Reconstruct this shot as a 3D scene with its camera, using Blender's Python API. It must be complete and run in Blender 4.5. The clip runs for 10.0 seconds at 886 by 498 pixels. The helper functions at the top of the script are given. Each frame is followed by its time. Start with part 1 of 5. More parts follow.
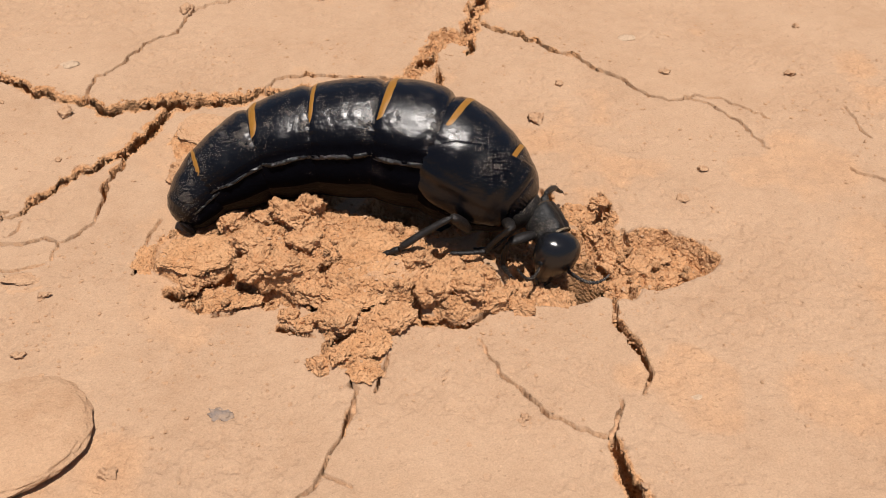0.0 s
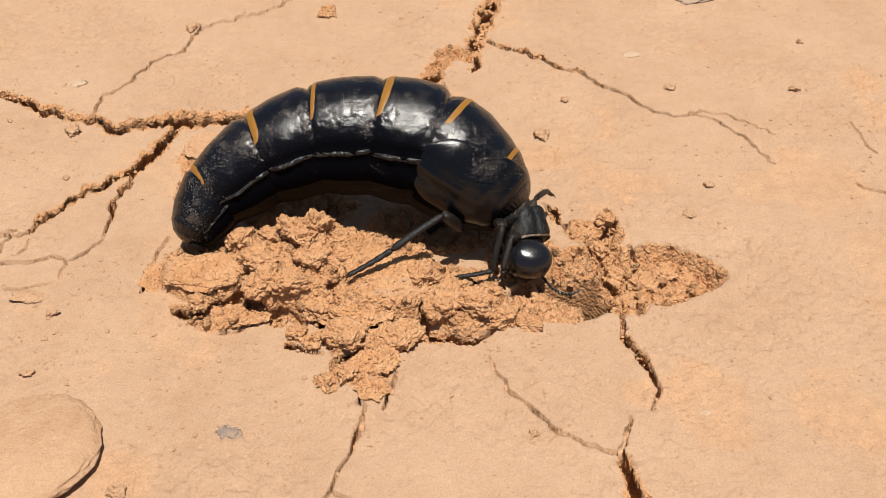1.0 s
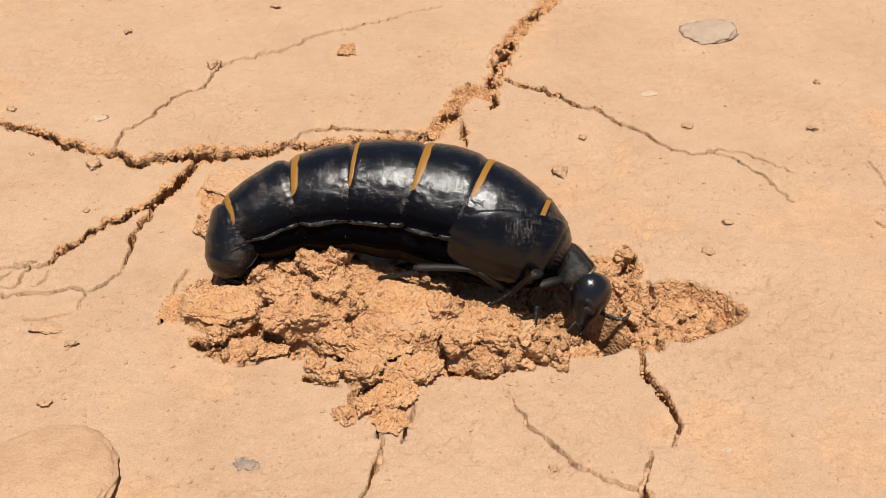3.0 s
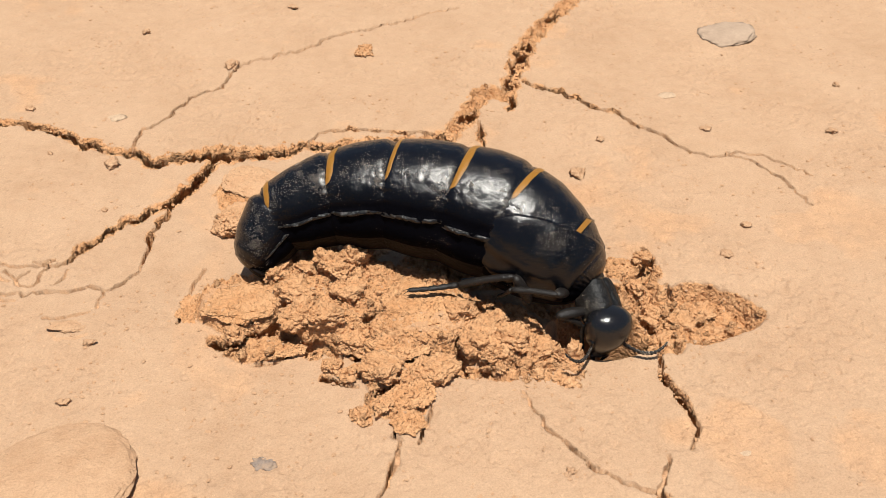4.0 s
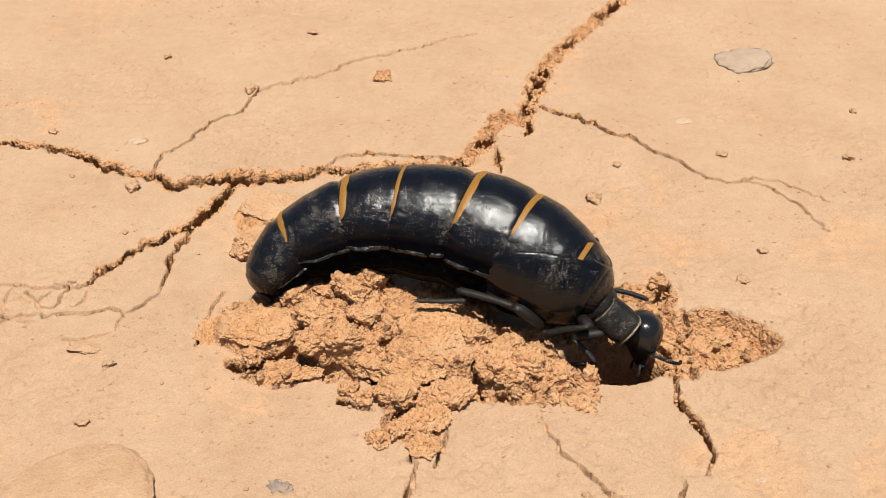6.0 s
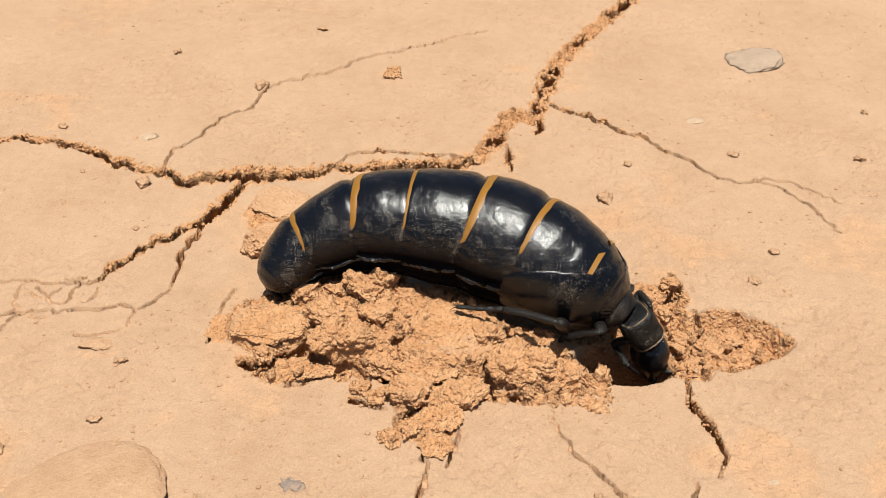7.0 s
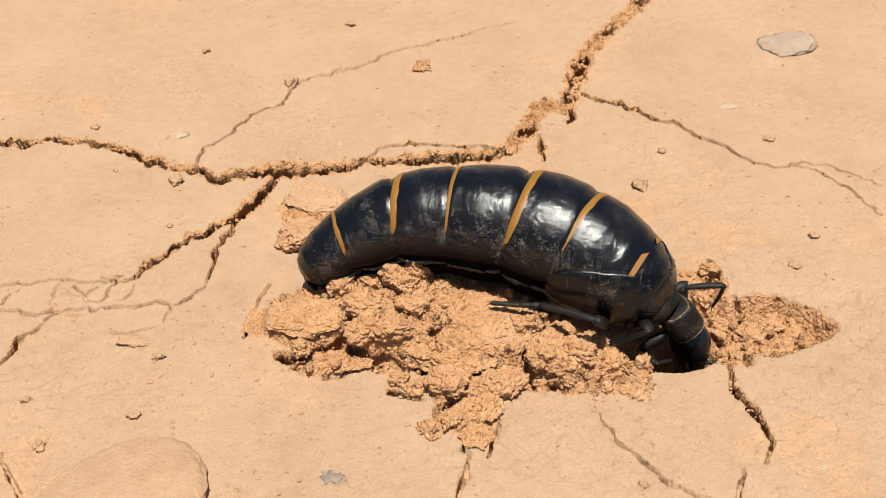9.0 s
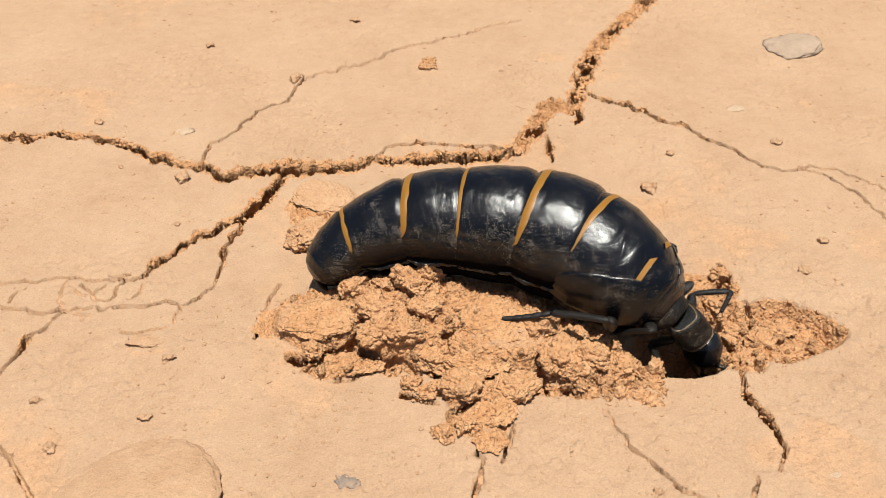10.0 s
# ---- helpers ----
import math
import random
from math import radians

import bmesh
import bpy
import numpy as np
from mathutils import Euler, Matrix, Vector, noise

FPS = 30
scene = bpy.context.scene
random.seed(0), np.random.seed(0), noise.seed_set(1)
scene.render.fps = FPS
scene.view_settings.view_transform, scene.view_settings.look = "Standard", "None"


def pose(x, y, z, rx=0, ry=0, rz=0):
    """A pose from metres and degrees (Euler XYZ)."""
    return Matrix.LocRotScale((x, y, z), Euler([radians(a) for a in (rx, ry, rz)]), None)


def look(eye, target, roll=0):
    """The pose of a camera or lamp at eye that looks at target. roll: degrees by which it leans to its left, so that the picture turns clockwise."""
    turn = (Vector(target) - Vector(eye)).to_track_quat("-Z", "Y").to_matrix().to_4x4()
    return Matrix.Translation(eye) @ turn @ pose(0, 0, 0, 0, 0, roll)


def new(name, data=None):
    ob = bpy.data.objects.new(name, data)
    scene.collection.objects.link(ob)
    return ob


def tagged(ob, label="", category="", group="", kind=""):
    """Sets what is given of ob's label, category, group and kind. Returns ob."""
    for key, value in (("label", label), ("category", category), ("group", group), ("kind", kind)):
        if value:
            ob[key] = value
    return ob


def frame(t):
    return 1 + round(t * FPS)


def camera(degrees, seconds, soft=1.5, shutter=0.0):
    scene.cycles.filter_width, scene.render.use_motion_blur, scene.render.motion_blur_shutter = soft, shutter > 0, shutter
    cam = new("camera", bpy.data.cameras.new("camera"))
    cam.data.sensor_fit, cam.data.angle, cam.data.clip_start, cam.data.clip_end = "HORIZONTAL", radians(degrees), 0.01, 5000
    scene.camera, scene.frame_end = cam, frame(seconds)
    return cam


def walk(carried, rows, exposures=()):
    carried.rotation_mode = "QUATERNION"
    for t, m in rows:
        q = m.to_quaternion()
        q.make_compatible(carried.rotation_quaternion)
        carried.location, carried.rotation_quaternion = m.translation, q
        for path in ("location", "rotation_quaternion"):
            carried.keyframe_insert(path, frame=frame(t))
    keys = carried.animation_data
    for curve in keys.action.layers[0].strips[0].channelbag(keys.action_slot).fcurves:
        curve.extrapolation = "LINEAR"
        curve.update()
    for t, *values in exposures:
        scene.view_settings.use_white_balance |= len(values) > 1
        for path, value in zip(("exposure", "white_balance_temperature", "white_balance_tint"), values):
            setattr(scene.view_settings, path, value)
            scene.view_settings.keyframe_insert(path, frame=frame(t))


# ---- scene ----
cam = camera(45.0, 10.0, 0.75)
PATH = [
    (0, 0.01902, -0.12256, 0.09993, 47.682, -0.977, -0.374),
    (0.5, 0.01910, -0.12278, 0.09968, 48.062, -0.584, -0.334),
    (1, 0.01850, -0.12270, 0.10013, 48.545, -0.698, -0.382),
    (1.5, 0.01923, -0.12345, 0.09906, 49.353, -0.399, -0.358),
    (2, 0.01867, -0.12336, 0.09932, 49.915, -0.362, -0.190),
    (2.5, 0.01798, -0.12354, 0.09919, 50.629, -0.591, 0.085),
    (4, 0.01660, -0.12348, 0.09869, 51.037, -0.522, 1.052),
    (4.5, 0.01800, -0.12376, 0.09932, 51.188, -0.007, 1.662),
    (5, 0.01829, -0.12435, 0.09931, 52.212, -0.087, 1.513),
    (5.5, 0.01764, -0.12421, 0.09928, 52.258, -0.039, 1.710),
    (7, 0.01502, -0.12358, 0.09978, 51.943, -0.576, 2.282),
    (7.5, 0.01475, -0.12328, 0.09929, 51.503, 0.075, 2.330),
    (8, 0.01435, -0.12357, 0.09863, 51.762, 0.445, 2.454),
    (8.5, 0.01355, -0.12351, 0.09862, 51.997, 0.646, 2.529),
    (9, 0.01379, -0.12367, 0.09793, 52.001, 1.262, 2.654),
    (9.5, 0.01370, -0.12360, 0.09855, 52.070, 0.621, 2.630),
    (10, 0.00989, -0.12232, 0.09904, 51.432, 0.285, 2.330),
]
walk(cam, [(t, pose(*p)) for t, *p in PATH], [(0, 0.22, 6500, 13), (0.4, 0.34, 6500, 10.5), (2.5, 0.36, 6480, 9), (4, 0.44, 6440, 7.5), (10, 0.44, 6380, 5.5)])
MM = 0.001

# ---- world, sun, exposure ----
SUN_TO = Vector((0.03, -0.20, 0.97)).normalized()
world = bpy.data.worlds.new("sky")
scene.world = world
world.use_nodes = True
wn = world.node_tree
sky = wn.nodes.new("ShaderNodeTexSky")
sky.sky_type, sky.sun_disc = "NISHITA", False
sky.sun_elevation = math.asin(SUN_TO.z)
sky.sun_rotation = math.atan2(SUN_TO.x, SUN_TO.y)
sky.dust_density = 2.0
wn.links.new(sky.outputs[0], wn.nodes["Background"].inputs[0])
wn.nodes["Background"].inputs[1].default_value = 0.05
sun_data = bpy.data.lights.new("sun", "SUN")
sun_data.energy, sun_data.angle, sun_data.color = 5.0, radians(0.55), (1.0, 0.95, 0.88)
sun = new("sun", sun_data)
sun.matrix_world = look(SUN_TO * 3, (0, 0, 0))


# ---- materials ----
def material(name):
    m = bpy.data.materials.new(name)
    m.use_nodes = True
    nt = m.node_tree
    return m, nt, nt.nodes["Principled BSDF"]


def noise_node(nt, scale, detail=4.0, rough=0.55, coord=None, kind="ShaderNodeTexNoise"):
    n = nt.nodes.new(kind)
    n.inputs["Scale"].default_value = scale
    if kind == "ShaderNodeTexNoise":
        n.inputs["Detail"].default_value, n.inputs["Roughness"].default_value = detail, rough
    if coord is None:
        coord = nt.nodes.new("ShaderNodeTexCoord").outputs["Object"]
    nt.links.new(coord, n.inputs["Vector"])
    return n


def ramp(nt, src, *stops):
    r = nt.nodes.new("ShaderNodeValToRGB")
    while len(r.color_ramp.elements) < len(stops):
        r.color_ramp.elements.new(0.5)
    for e, (p, c) in zip(r.color_ramp.elements, stops):
        e.position, e.color = p, (*c, 1) if len(c) == 3 else c
    nt.links.new(src, r.inputs[0])
    return r.outputs[0]


def grey(v):
    return (v, v, v)


def mix(nt, fac, a, b, mode="MIX"):
    n = nt.nodes.new("ShaderNodeMix")
    n.data_type, n.blend_type = "RGBA", mode
    for sock, v in ((n.inputs[0], fac), (n.inputs[6], a), (n.inputs[7], b)):
        if hasattr(v, "links"):
            nt.links.new(v, sock)
        elif isinstance(v, tuple):
            sock.default_value = (*v, 1)
        else:
            sock.default_value = v
    return n.outputs[2]


def math_node(nt, op, a, b):
    n = nt.nodes.new("ShaderNodeMath")
    n.operation = op
    for sock, v in ((n.inputs[0], a), (n.inputs[1], b)):
        if hasattr(v, "links"):
            nt.links.new(v, sock)
        else:
            sock.default_value = v
    return n.outputs[0]


def bump(nt, bsdf, height, strength, dist, chain=None):
    b = nt.nodes.new("ShaderNodeBump")
    b.inputs["Strength"].default_value, b.inputs["Distance"].default_value = strength, dist
    nt.links.new(height, b.inputs["Height"])
    if chain is not None:
        nt.links.new(chain, b.inputs["Normal"])
    nt.links.new(b.outputs[0], bsdf.inputs["Normal"])
    return b.outputs[0]


CRUST_A, CRUST_B = (0.355, 0.220, 0.131), (0.412, 0.268, 0.167)
LOOSE_A, LOOSE_B = (0.45, 0.223, 0.098), (0.53, 0.30, 0.152)


def soil_material(name, loose=None, pale=0.0):
    """Dry clay: pale crust, or orange crumbs where loose is high."""
    m, nt, bs = material(name)
    co = nt.nodes.new("ShaderNodeTexCoord").outputs["Object"]
    big = noise_node(nt, 55, 4, 0.6, co).outputs[0]
    mid = noise_node(nt, 420, 5, 0.6, co).outputs[0]
    fine = noise_node(nt, 4200, 3, 0.7, co).outputs[0]
    crust = mix(nt, ramp(nt, big, (0.3, grey(0)), (0.7, grey(1))), CRUST_A, CRUST_B)
    crust = mix(nt, ramp(nt, mid, (0.35, grey(0.0)), (0.75, grey(0.45))), crust, (0.45, 0.302, 0.192))
    crumb = mix(nt, ramp(nt, mid, (0.3, grey(0)), (0.7, grey(1))), LOOSE_A, LOOSE_B)
    if loose is None:
        at = nt.nodes.new("ShaderNodeAttribute")
        at.attribute_name = "loose"
        fac = math_node(nt, "ADD", at.outputs["Fac"], math_node(nt, "MULTIPLY", math_node(nt, "SUBTRACT", mid, 0.5), 0.5))
        fac = ramp(nt, fac, (0.15, grey(0)), (0.75, grey(1)))
    else:
        fac = loose
    col = mix(nt, fac, crust, crumb)
    if pale:
        col = mix(nt, pale, col, (0.45, 0.34, 0.235))
    # dark and pale mineral grains
    dots = noise_node(nt, 3200, 0, 0.5, co, "ShaderNodeTexVoronoi")
    tint = ramp(nt, dots.outputs["Color"], (0.0, grey(0.62)), (0.14, grey(1.0)), (0.88, grey(1.0)), (1.0, grey(1.25)))
    col = mix(nt, 0.65, col, mix(nt, 1.0, col, tint, "MULTIPLY"))
    col = mix(nt, 0.45, col, mix(nt, 1.0, col, ramp(nt, fine, (0.3, grey(0.74)), (0.7, grey(1.32))), "MULTIPLY"))
    nt.links.new(col, bs.inputs["Base Color"])
    bs.inputs["Roughness"].default_value = 0.95
    bs.inputs["Specular IOR Level"].default_value = 0.15
    n1 = bump(nt, bs, fine, 1.0, 0.00016)
    grit = noise_node(nt, 900, 4, 0.65, co).outputs[0]
    n2 = bump(nt, bs, mid, 0.75, 0.0003, n1)
    rough = nt.nodes.new("ShaderNodeBump")
    rough.inputs["Distance"].default_value = 0.00042
    if hasattr(fac, "links"):
        nt.links.new(fac, rough.inputs["Strength"])
    else:
        rough.inputs["Strength"].default_value = fac
    nt.links.new(grit, rough.inputs["Height"])
    nt.links.new(n2, rough.inputs["Normal"])
    n2 = rough.outputs[0]
    cells = noise_node(nt, 1900, 0, 0.5, co, "ShaderNodeTexVoronoi")
    wob = nt.nodes.new("ShaderNodeVectorMath")
    wob.operation = "MULTIPLY_ADD"
    nt.links.new(noise_node(nt, 1500, 2, 0.5, co).outputs["Color"], wob.inputs[0])
    wob.inputs[1].default_value = (0.0006, 0.0006, 0.0006)
    nt.links.new(co, wob.inputs[2])
    nt.links.new(wob.outputs[0], cells.inputs["Vector"])
    grains = nt.nodes.new("ShaderNodeBump")
    grains.invert = True
    grains.inputs["Distance"].default_value = 0.00034
    nt.links.new(math_node(nt, "MULTIPLY", fac, 0.9), grains.inputs["Strength"])
    nt.links.new(cells.outputs["Distance"], grains.inputs["Height"])
    nt.links.new(n2, grains.inputs["Normal"])
    n2 = grains.outputs[0]
    bump(nt, bs, dots.outputs["Distance"], 0.25, 0.0001, n2)
    return m


def stone_material(name, a, b, scale=300):
    m, nt, bs = material(name)
    co = nt.nodes.new("ShaderNodeTexCoord").outputs["Object"]
    n = noise_node(nt, scale, 6, 0.6, co).outputs[0]
    f = noise_node(nt, scale * 7, 4, 0.6, co).outputs[0]
    col = mix(nt, ramp(nt, n, (0.3, grey(0)), (0.7, grey(1))), a, b)
    col = mix(nt, 0.3, col, mix(nt, 1.0, col, ramp(nt, f, (0.3, grey(0.7)), (0.7, grey(1.2))), "MULTIPLY"))
    nt.links.new(col, bs.inputs["Base Color"])
    bs.inputs["Roughness"].default_value = 0.85
    bs.inputs["Specular IOR Level"].default_value = 0.25
    n1 = bump(nt, bs, f, 0.4, 0.0001)
    bump(nt, bs, n, 0.4, 0.0004, n1)
    return m


def cuticle_material(name, colour, rough, dust, wrinkle, grain=900, crinkle=0.0, level=None):
    """Beetle cuticle: glossy black skin, wrinkles, and specks of pale dust."""
    m, nt, bs = material(name)
    co = nt.nodes.new("ShaderNodeTexCoord").outputs["Object"]
    w = noise_node(nt, grain, 5, 0.6, co)
    w.inputs["Distortion"].default_value = 1.2
    coarse = noise_node(nt, 160, 4, 0.6, co).outputs[0]
    speck = noise_node(nt, 9000, 2, 0.65, co).outputs[0]
    amount = math_node(nt, "ADD", speck, math_node(nt, "MULTIPLY", math_node(nt, "SUBTRACT", coarse, 0.5), 0.8))
    mask = ramp(nt, amount, (0.76 - dust, grey(0)), (0.80 - dust, grey(1)))
    film = ramp(nt, coarse, (0.42, grey(0)), (0.75, grey(0.004 + 0.1 * max(dust, 0))))
    col = mix(nt, film, colour, (0.10, 0.075, 0.05))
    col = mix(nt, mask, col, (0.40, 0.325, 0.25))
    nt.links.new(col, bs.inputs["Base Color"])
    r = mix(nt, mask, ramp(nt, coarse, (0.3, grey(rough - 0.05)), (0.7, grey(rough + 0.10))), grey(0.9))
    nt.links.new(r, bs.inputs["Roughness"])
    # glossy on the back; specular cut towards the belly to keep its shade black
    axes = nt.nodes.new("ShaderNodeSeparateXYZ")
    nt.links.new(co, axes.inputs[0])
    gloss = ramp(nt, math_node(nt, "ADD", math_node(nt, "MULTIPLY", axes.outputs[2], 60), 0.5), (0.41, grey(0.005)), (0.64, grey(0.55)))
    if level is None:
        nt.links.new(gloss, bs.inputs["Specular IOR Level"])
    else:
        bs.inputs["Specular IOR Level"].default_value = level
    n1 = bump(nt, bs, w.outputs[0], wrinkle, 0.00022)
    n2 = bump(nt, bs, speck, 0.18, 0.00008, n1)
    if crinkle:
        folds = noise_node(nt, 420, 5, 0.62, co)
        folds.inputs["Distortion"].default_value = 2.2
        bump(nt, bs, folds.outputs[0], crinkle, 0.0006, n2)
    return m


M_GROUND = soil_material("dry_clay")
M_CLOD = soil_material("clay_crumb", 0.9)
M_CLOD_PALE = soil_material("clay_crust_lump", 0.25)
M_SLAB = soil_material("clay_slab", 1.0)
M_CHUNK = soil_material("clay_chunk", 0.55, 0.1)
M_ORANGE = soil_material("orange_clay", 0.62)
M_PALE = soil_material("pale_clay", 0.1, 0.6)
M_STONE = stone_material("grey_white_stone", (0.30, 0.215, 0.15), (0.37, 0.268, 0.19))
M_BIG = soil_material("dusty_tan_cobble", 0.2)
M_BLUE = stone_material("blue_grey_mark", (0.17, 0.14, 0.125), (0.31, 0.215, 0.145), 900)
M_SKIN = cuticle_material("black_abdomen_skin", (0.002, 0.002, 0.003), 0.2, 0.045, 0.3, 900, 0.24)
M_FOLD = cuticle_material("dusty_side_fold", (0.004, 0.004, 0.004), 0.28, 0.075, 0.6, 900, 0.8, 0.5)
# low specular puts the underside's shade into the material
M_BELLY = cuticle_material("dull_belly_skin", (0.006, 0.004, 0.0035), 0.5, 0.0, 0.6, 900, 0.3, 0.07)
M_SHELL = cuticle_material("black_wing_case", (0.002, 0.002, 0.003), 0.17, 0.02, 0.2, 1500, 0.1, 0.36)
M_THORAX = cuticle_material("matt_black_pronotum", (0.004, 0.004, 0.004), 0.42, 0.05, 0.9, 1500, 0.0, 0.3)
M_FRINGE = cuticle_material("dusty_hair_fringe", (0.09, 0.058, 0.03), 0.8, 0.19, 0.9, 2500, 0.0, 0.1)
M_HEAD = cuticle_material("glossy_black_head", (0.007, 0.007, 0.008), 0.16, -0.05, 0.12, 1800, 0.0, 0.5)
M_LEG = cuticle_material("black_leg", (0.010, 0.008, 0.007), 0.45, 0.06, 0.6, 2500, 0.0, 0.3)
M_BAND = cuticle_material("orange_band", (0.235, 0.105, 0.012), 0.42, 0.0, 0.4, 1500, 0.0, 0.4)
M_EYE = cuticle_material("dark_eye", (0.004, 0.004, 0.004), 0.12, -0.1, 0.05, 3000)


# ---- noise on arrays ----
RNG = np.random.default_rng(7)
LATTICE = RNG.random((256, 256))
JIT_X, JIT_Y = RNG.random((256, 256)), RNG.random((256, 256))


def vnoise(x, y):
    ix, iy = np.floor(x).astype(int), np.floor(y).astype(int)
    fx, fy = x - ix, y - iy
    u, v = fx * fx * fx * (fx * (fx * 6 - 15) + 10), fy * fy * fy * (fy * (fy * 6 - 15) + 10)
    a, b = LATTICE[ix & 255, iy & 255], LATTICE[(ix + 1) & 255, iy & 255]
    c, d = LATTICE[ix & 255, (iy + 1) & 255], LATTICE[(ix + 1) & 255, (iy + 1) & 255]
    return (a * (1 - u) + b * u) * (1 - v) + (c * (1 - u) + d * u) * v - 0.5


def fbm(x, y, size, octaves=4, gain=0.5, seed=0.0):
    total, amp, f = 0.0, 1.0, 1.0 / size
    for k in range(octaves):
        total = total + amp * vnoise(x * f + 17.3 * k + seed, y * f - 9.1 * k + 2.7 * seed)
        amp, f = amp * gain, f * 2.03
    return total


def lumps(x, y, size, seed=0):
    """Rounded clods packed side by side: 1 on top of each, 0 in the joints."""
    gx, gy = x / size + seed * 31, y / size + seed * 57
    ix, iy = np.floor(gx).astype(int), np.floor(gy).astype(int)
    f1 = np.full(np.shape(gx), 9.0)
    f2 = np.full(np.shape(gx), 9.0)
    for dx in (-1, 0, 1):
        for dy in (-1, 0, 1):
            jx, jy = (ix + dx) & 255, (iy + dy) & 255
            d = np.hypot(ix + dx + 0.15 + 0.7 * JIT_X[jx, jy] - gx, iy + dy + 0.15 + 0.7 * JIT_Y[jx, jy] - gy)
            f2 = np.where(d < f1, f1, np.minimum(f2, d))
            f1 = np.minimum(f1, d)
    return np.clip((f2 - f1) * 1.6, 0, 1) ** 0.6 * (1 - 0.45 * f1)


def blocks(x, y, size, seed=0):
    """Broken crust: flat pieces at uneven heights with joints between them."""
    gx, gy = x / size + seed * 31, y / size + seed * 57
    ix, iy = np.floor(gx).astype(int), np.floor(gy).astype(int)
    f1, f2 = np.full(np.shape(gx), 9.0), np.full(np.shape(gx), 9.0)
    top = np.zeros(np.shape(gx))
    for dx in (-1, 0, 1):
        for dy in (-1, 0, 1):
            jx, jy = (ix + dx) & 255, (iy + dy) & 255
            ox, oy = ix + dx + 0.1 + 0.8 * JIT_X[jx, jy] - gx, iy + dy + 0.1 + 0.8 * JIT_Y[jx, jy] - gy
            d = np.hypot(ox, oy)
            tilt = LATTICE[jx, jy] + 0.7 * (JIT_X[jy, jx] - 0.5) * ox + 0.7 * (JIT_Y[jy, jx] - 0.5) * oy
            top = np.where(d < f1, tilt, top)
            f2 = np.where(d < f1, f1, np.minimum(f2, d))
            f1 = np.minimum(f1, d)
    return top - 0.5 * (1 - np.clip((f2 - f1) * 5, 0, 1))


def step(a, b, v):
    u = np.clip((v - a) / (b - a), 0, 1)
    return u * u * (3 - 2 * u)


# ---- ground: cracks, crumbled mound and burrow in one sheet (millimetres) ----
CRACKS = []


def crack(nodes, depth, widen=1.0):
    """A crack through (x, y, half width) nodes: a jagged path between them."""
    nodes = [(x, y, w * widen) for x, y, w in nodes]
    rng = np.random.default_rng(len(CRACKS) + 11)
    path = []
    for (x0, y0, w0), (x1, y1, w1) in zip(nodes, nodes[1:]):
        d = math.hypot(x1 - x0, y1 - y0)
        n = max(1, int(d / (1.3 if w0 > 0.25 else 0.9)))
        for k in range(n):
            u = k / n
            j = 0.0 if k == 0 else 0.25 + 0.12 * min(w0, 1)
            off = rng.normal(0, j)
            path.append((x0 + (x1 - x0) * u - (y1 - y0) / max(d, 0.1) * off, y0 + (y1 - y0) * u + (x1 - x0) / max(d, 0.1) * off, (w0 + (w1 - w0) * u) * rng.uniform(0.75, 1.3)))
    path.append(nodes[-1])
    CRACKS.append((np.array(path), depth))


crack([(-77.7, 28.3, 0.45), (-72.5, 30.1, 0.4), (-67.9, 29.8, 0.45), (-64.0, 31.7, 0.4), (-57.7, 30.7, 0.35), (-51.0, 28.2, 0.44), (-44.5, 24.1, 0.53), (-39.7, 22.3, 0.52), (-36.3, 21.8, 0.38)], 3.0, 1.15)
crack([(-36.3, 21.8, 0.43), (-32.8, 18.9, 0.56), (-28.8, 20.1, 0.56), (-24.7, 20.7, 0.61), (-21.6, 21.9, 0.75), (-16.1, 22.6, 0.7), (-10.5, 22.9, 0.61), (-8.3, 24.4, 0.42), (-3.1, 24.3, 0.56), (0.6, 25.2, 0.66), (6.2, 25.5, 0.71), (11.9, 26.2, 0.71), (16.1, 28.0, 0.57)], 2.4, 1.15)
crack([(16.1, 28.9, 0.76), (19.1, 36.1, 0.98), (21.1, 41.5, 0.9), (25.7, 42.9, 0.9), (27.2, 49.0, 0.93), (28.6, 56.4, 0.95), (31.2, 63.9, 0.98), (33.8, 69.6, 0.83), (38.0, 77.1, 0.8), (44.2, 87.1, 0.76), (51.4, 98.5, 0.73), (67.7, 124.1, 0.92)], 0.7)
crack([(-8.8, 24.7, 0.19), (-4.5, 29.5, 0.24), (-1.2, 30.2, 0.29), (6.1, 29.4, 0.29), (10.8, 29.7, 0.29), (15.1, 28.3, 0.24)], 1.8)
crack([(20.7, 33.4, 0.34), (21.1, 29.4, 0.43), (21.4, 25.5, 0.23)], 3.5)
crack([(26.5, 42.9, 0.5), (26.3, 38.1, 0.49)], 3.0)
crack([(-21.1, 21.6, 0.47), (-24.0, 14.3, 0.59), (-25.8, 9.6, 0.62), (-28.0, 7.1, 0.48), (-30.2, 5.2, 0.39), (-33.0, 2.3, 0.39), (-35.6, -1.2, 0.38), (-37.5, -3.2, 0.42), (-38.3, -6.4, 0.29), (-40.3, -7.3, 0.21), (-45.6, -7.5, 0.14), (-50.8, -6.9, 0.12), (-56.2, -8.1, 0.12), (-61.0, -8.9, 0.12)], 3.0, 1.15)
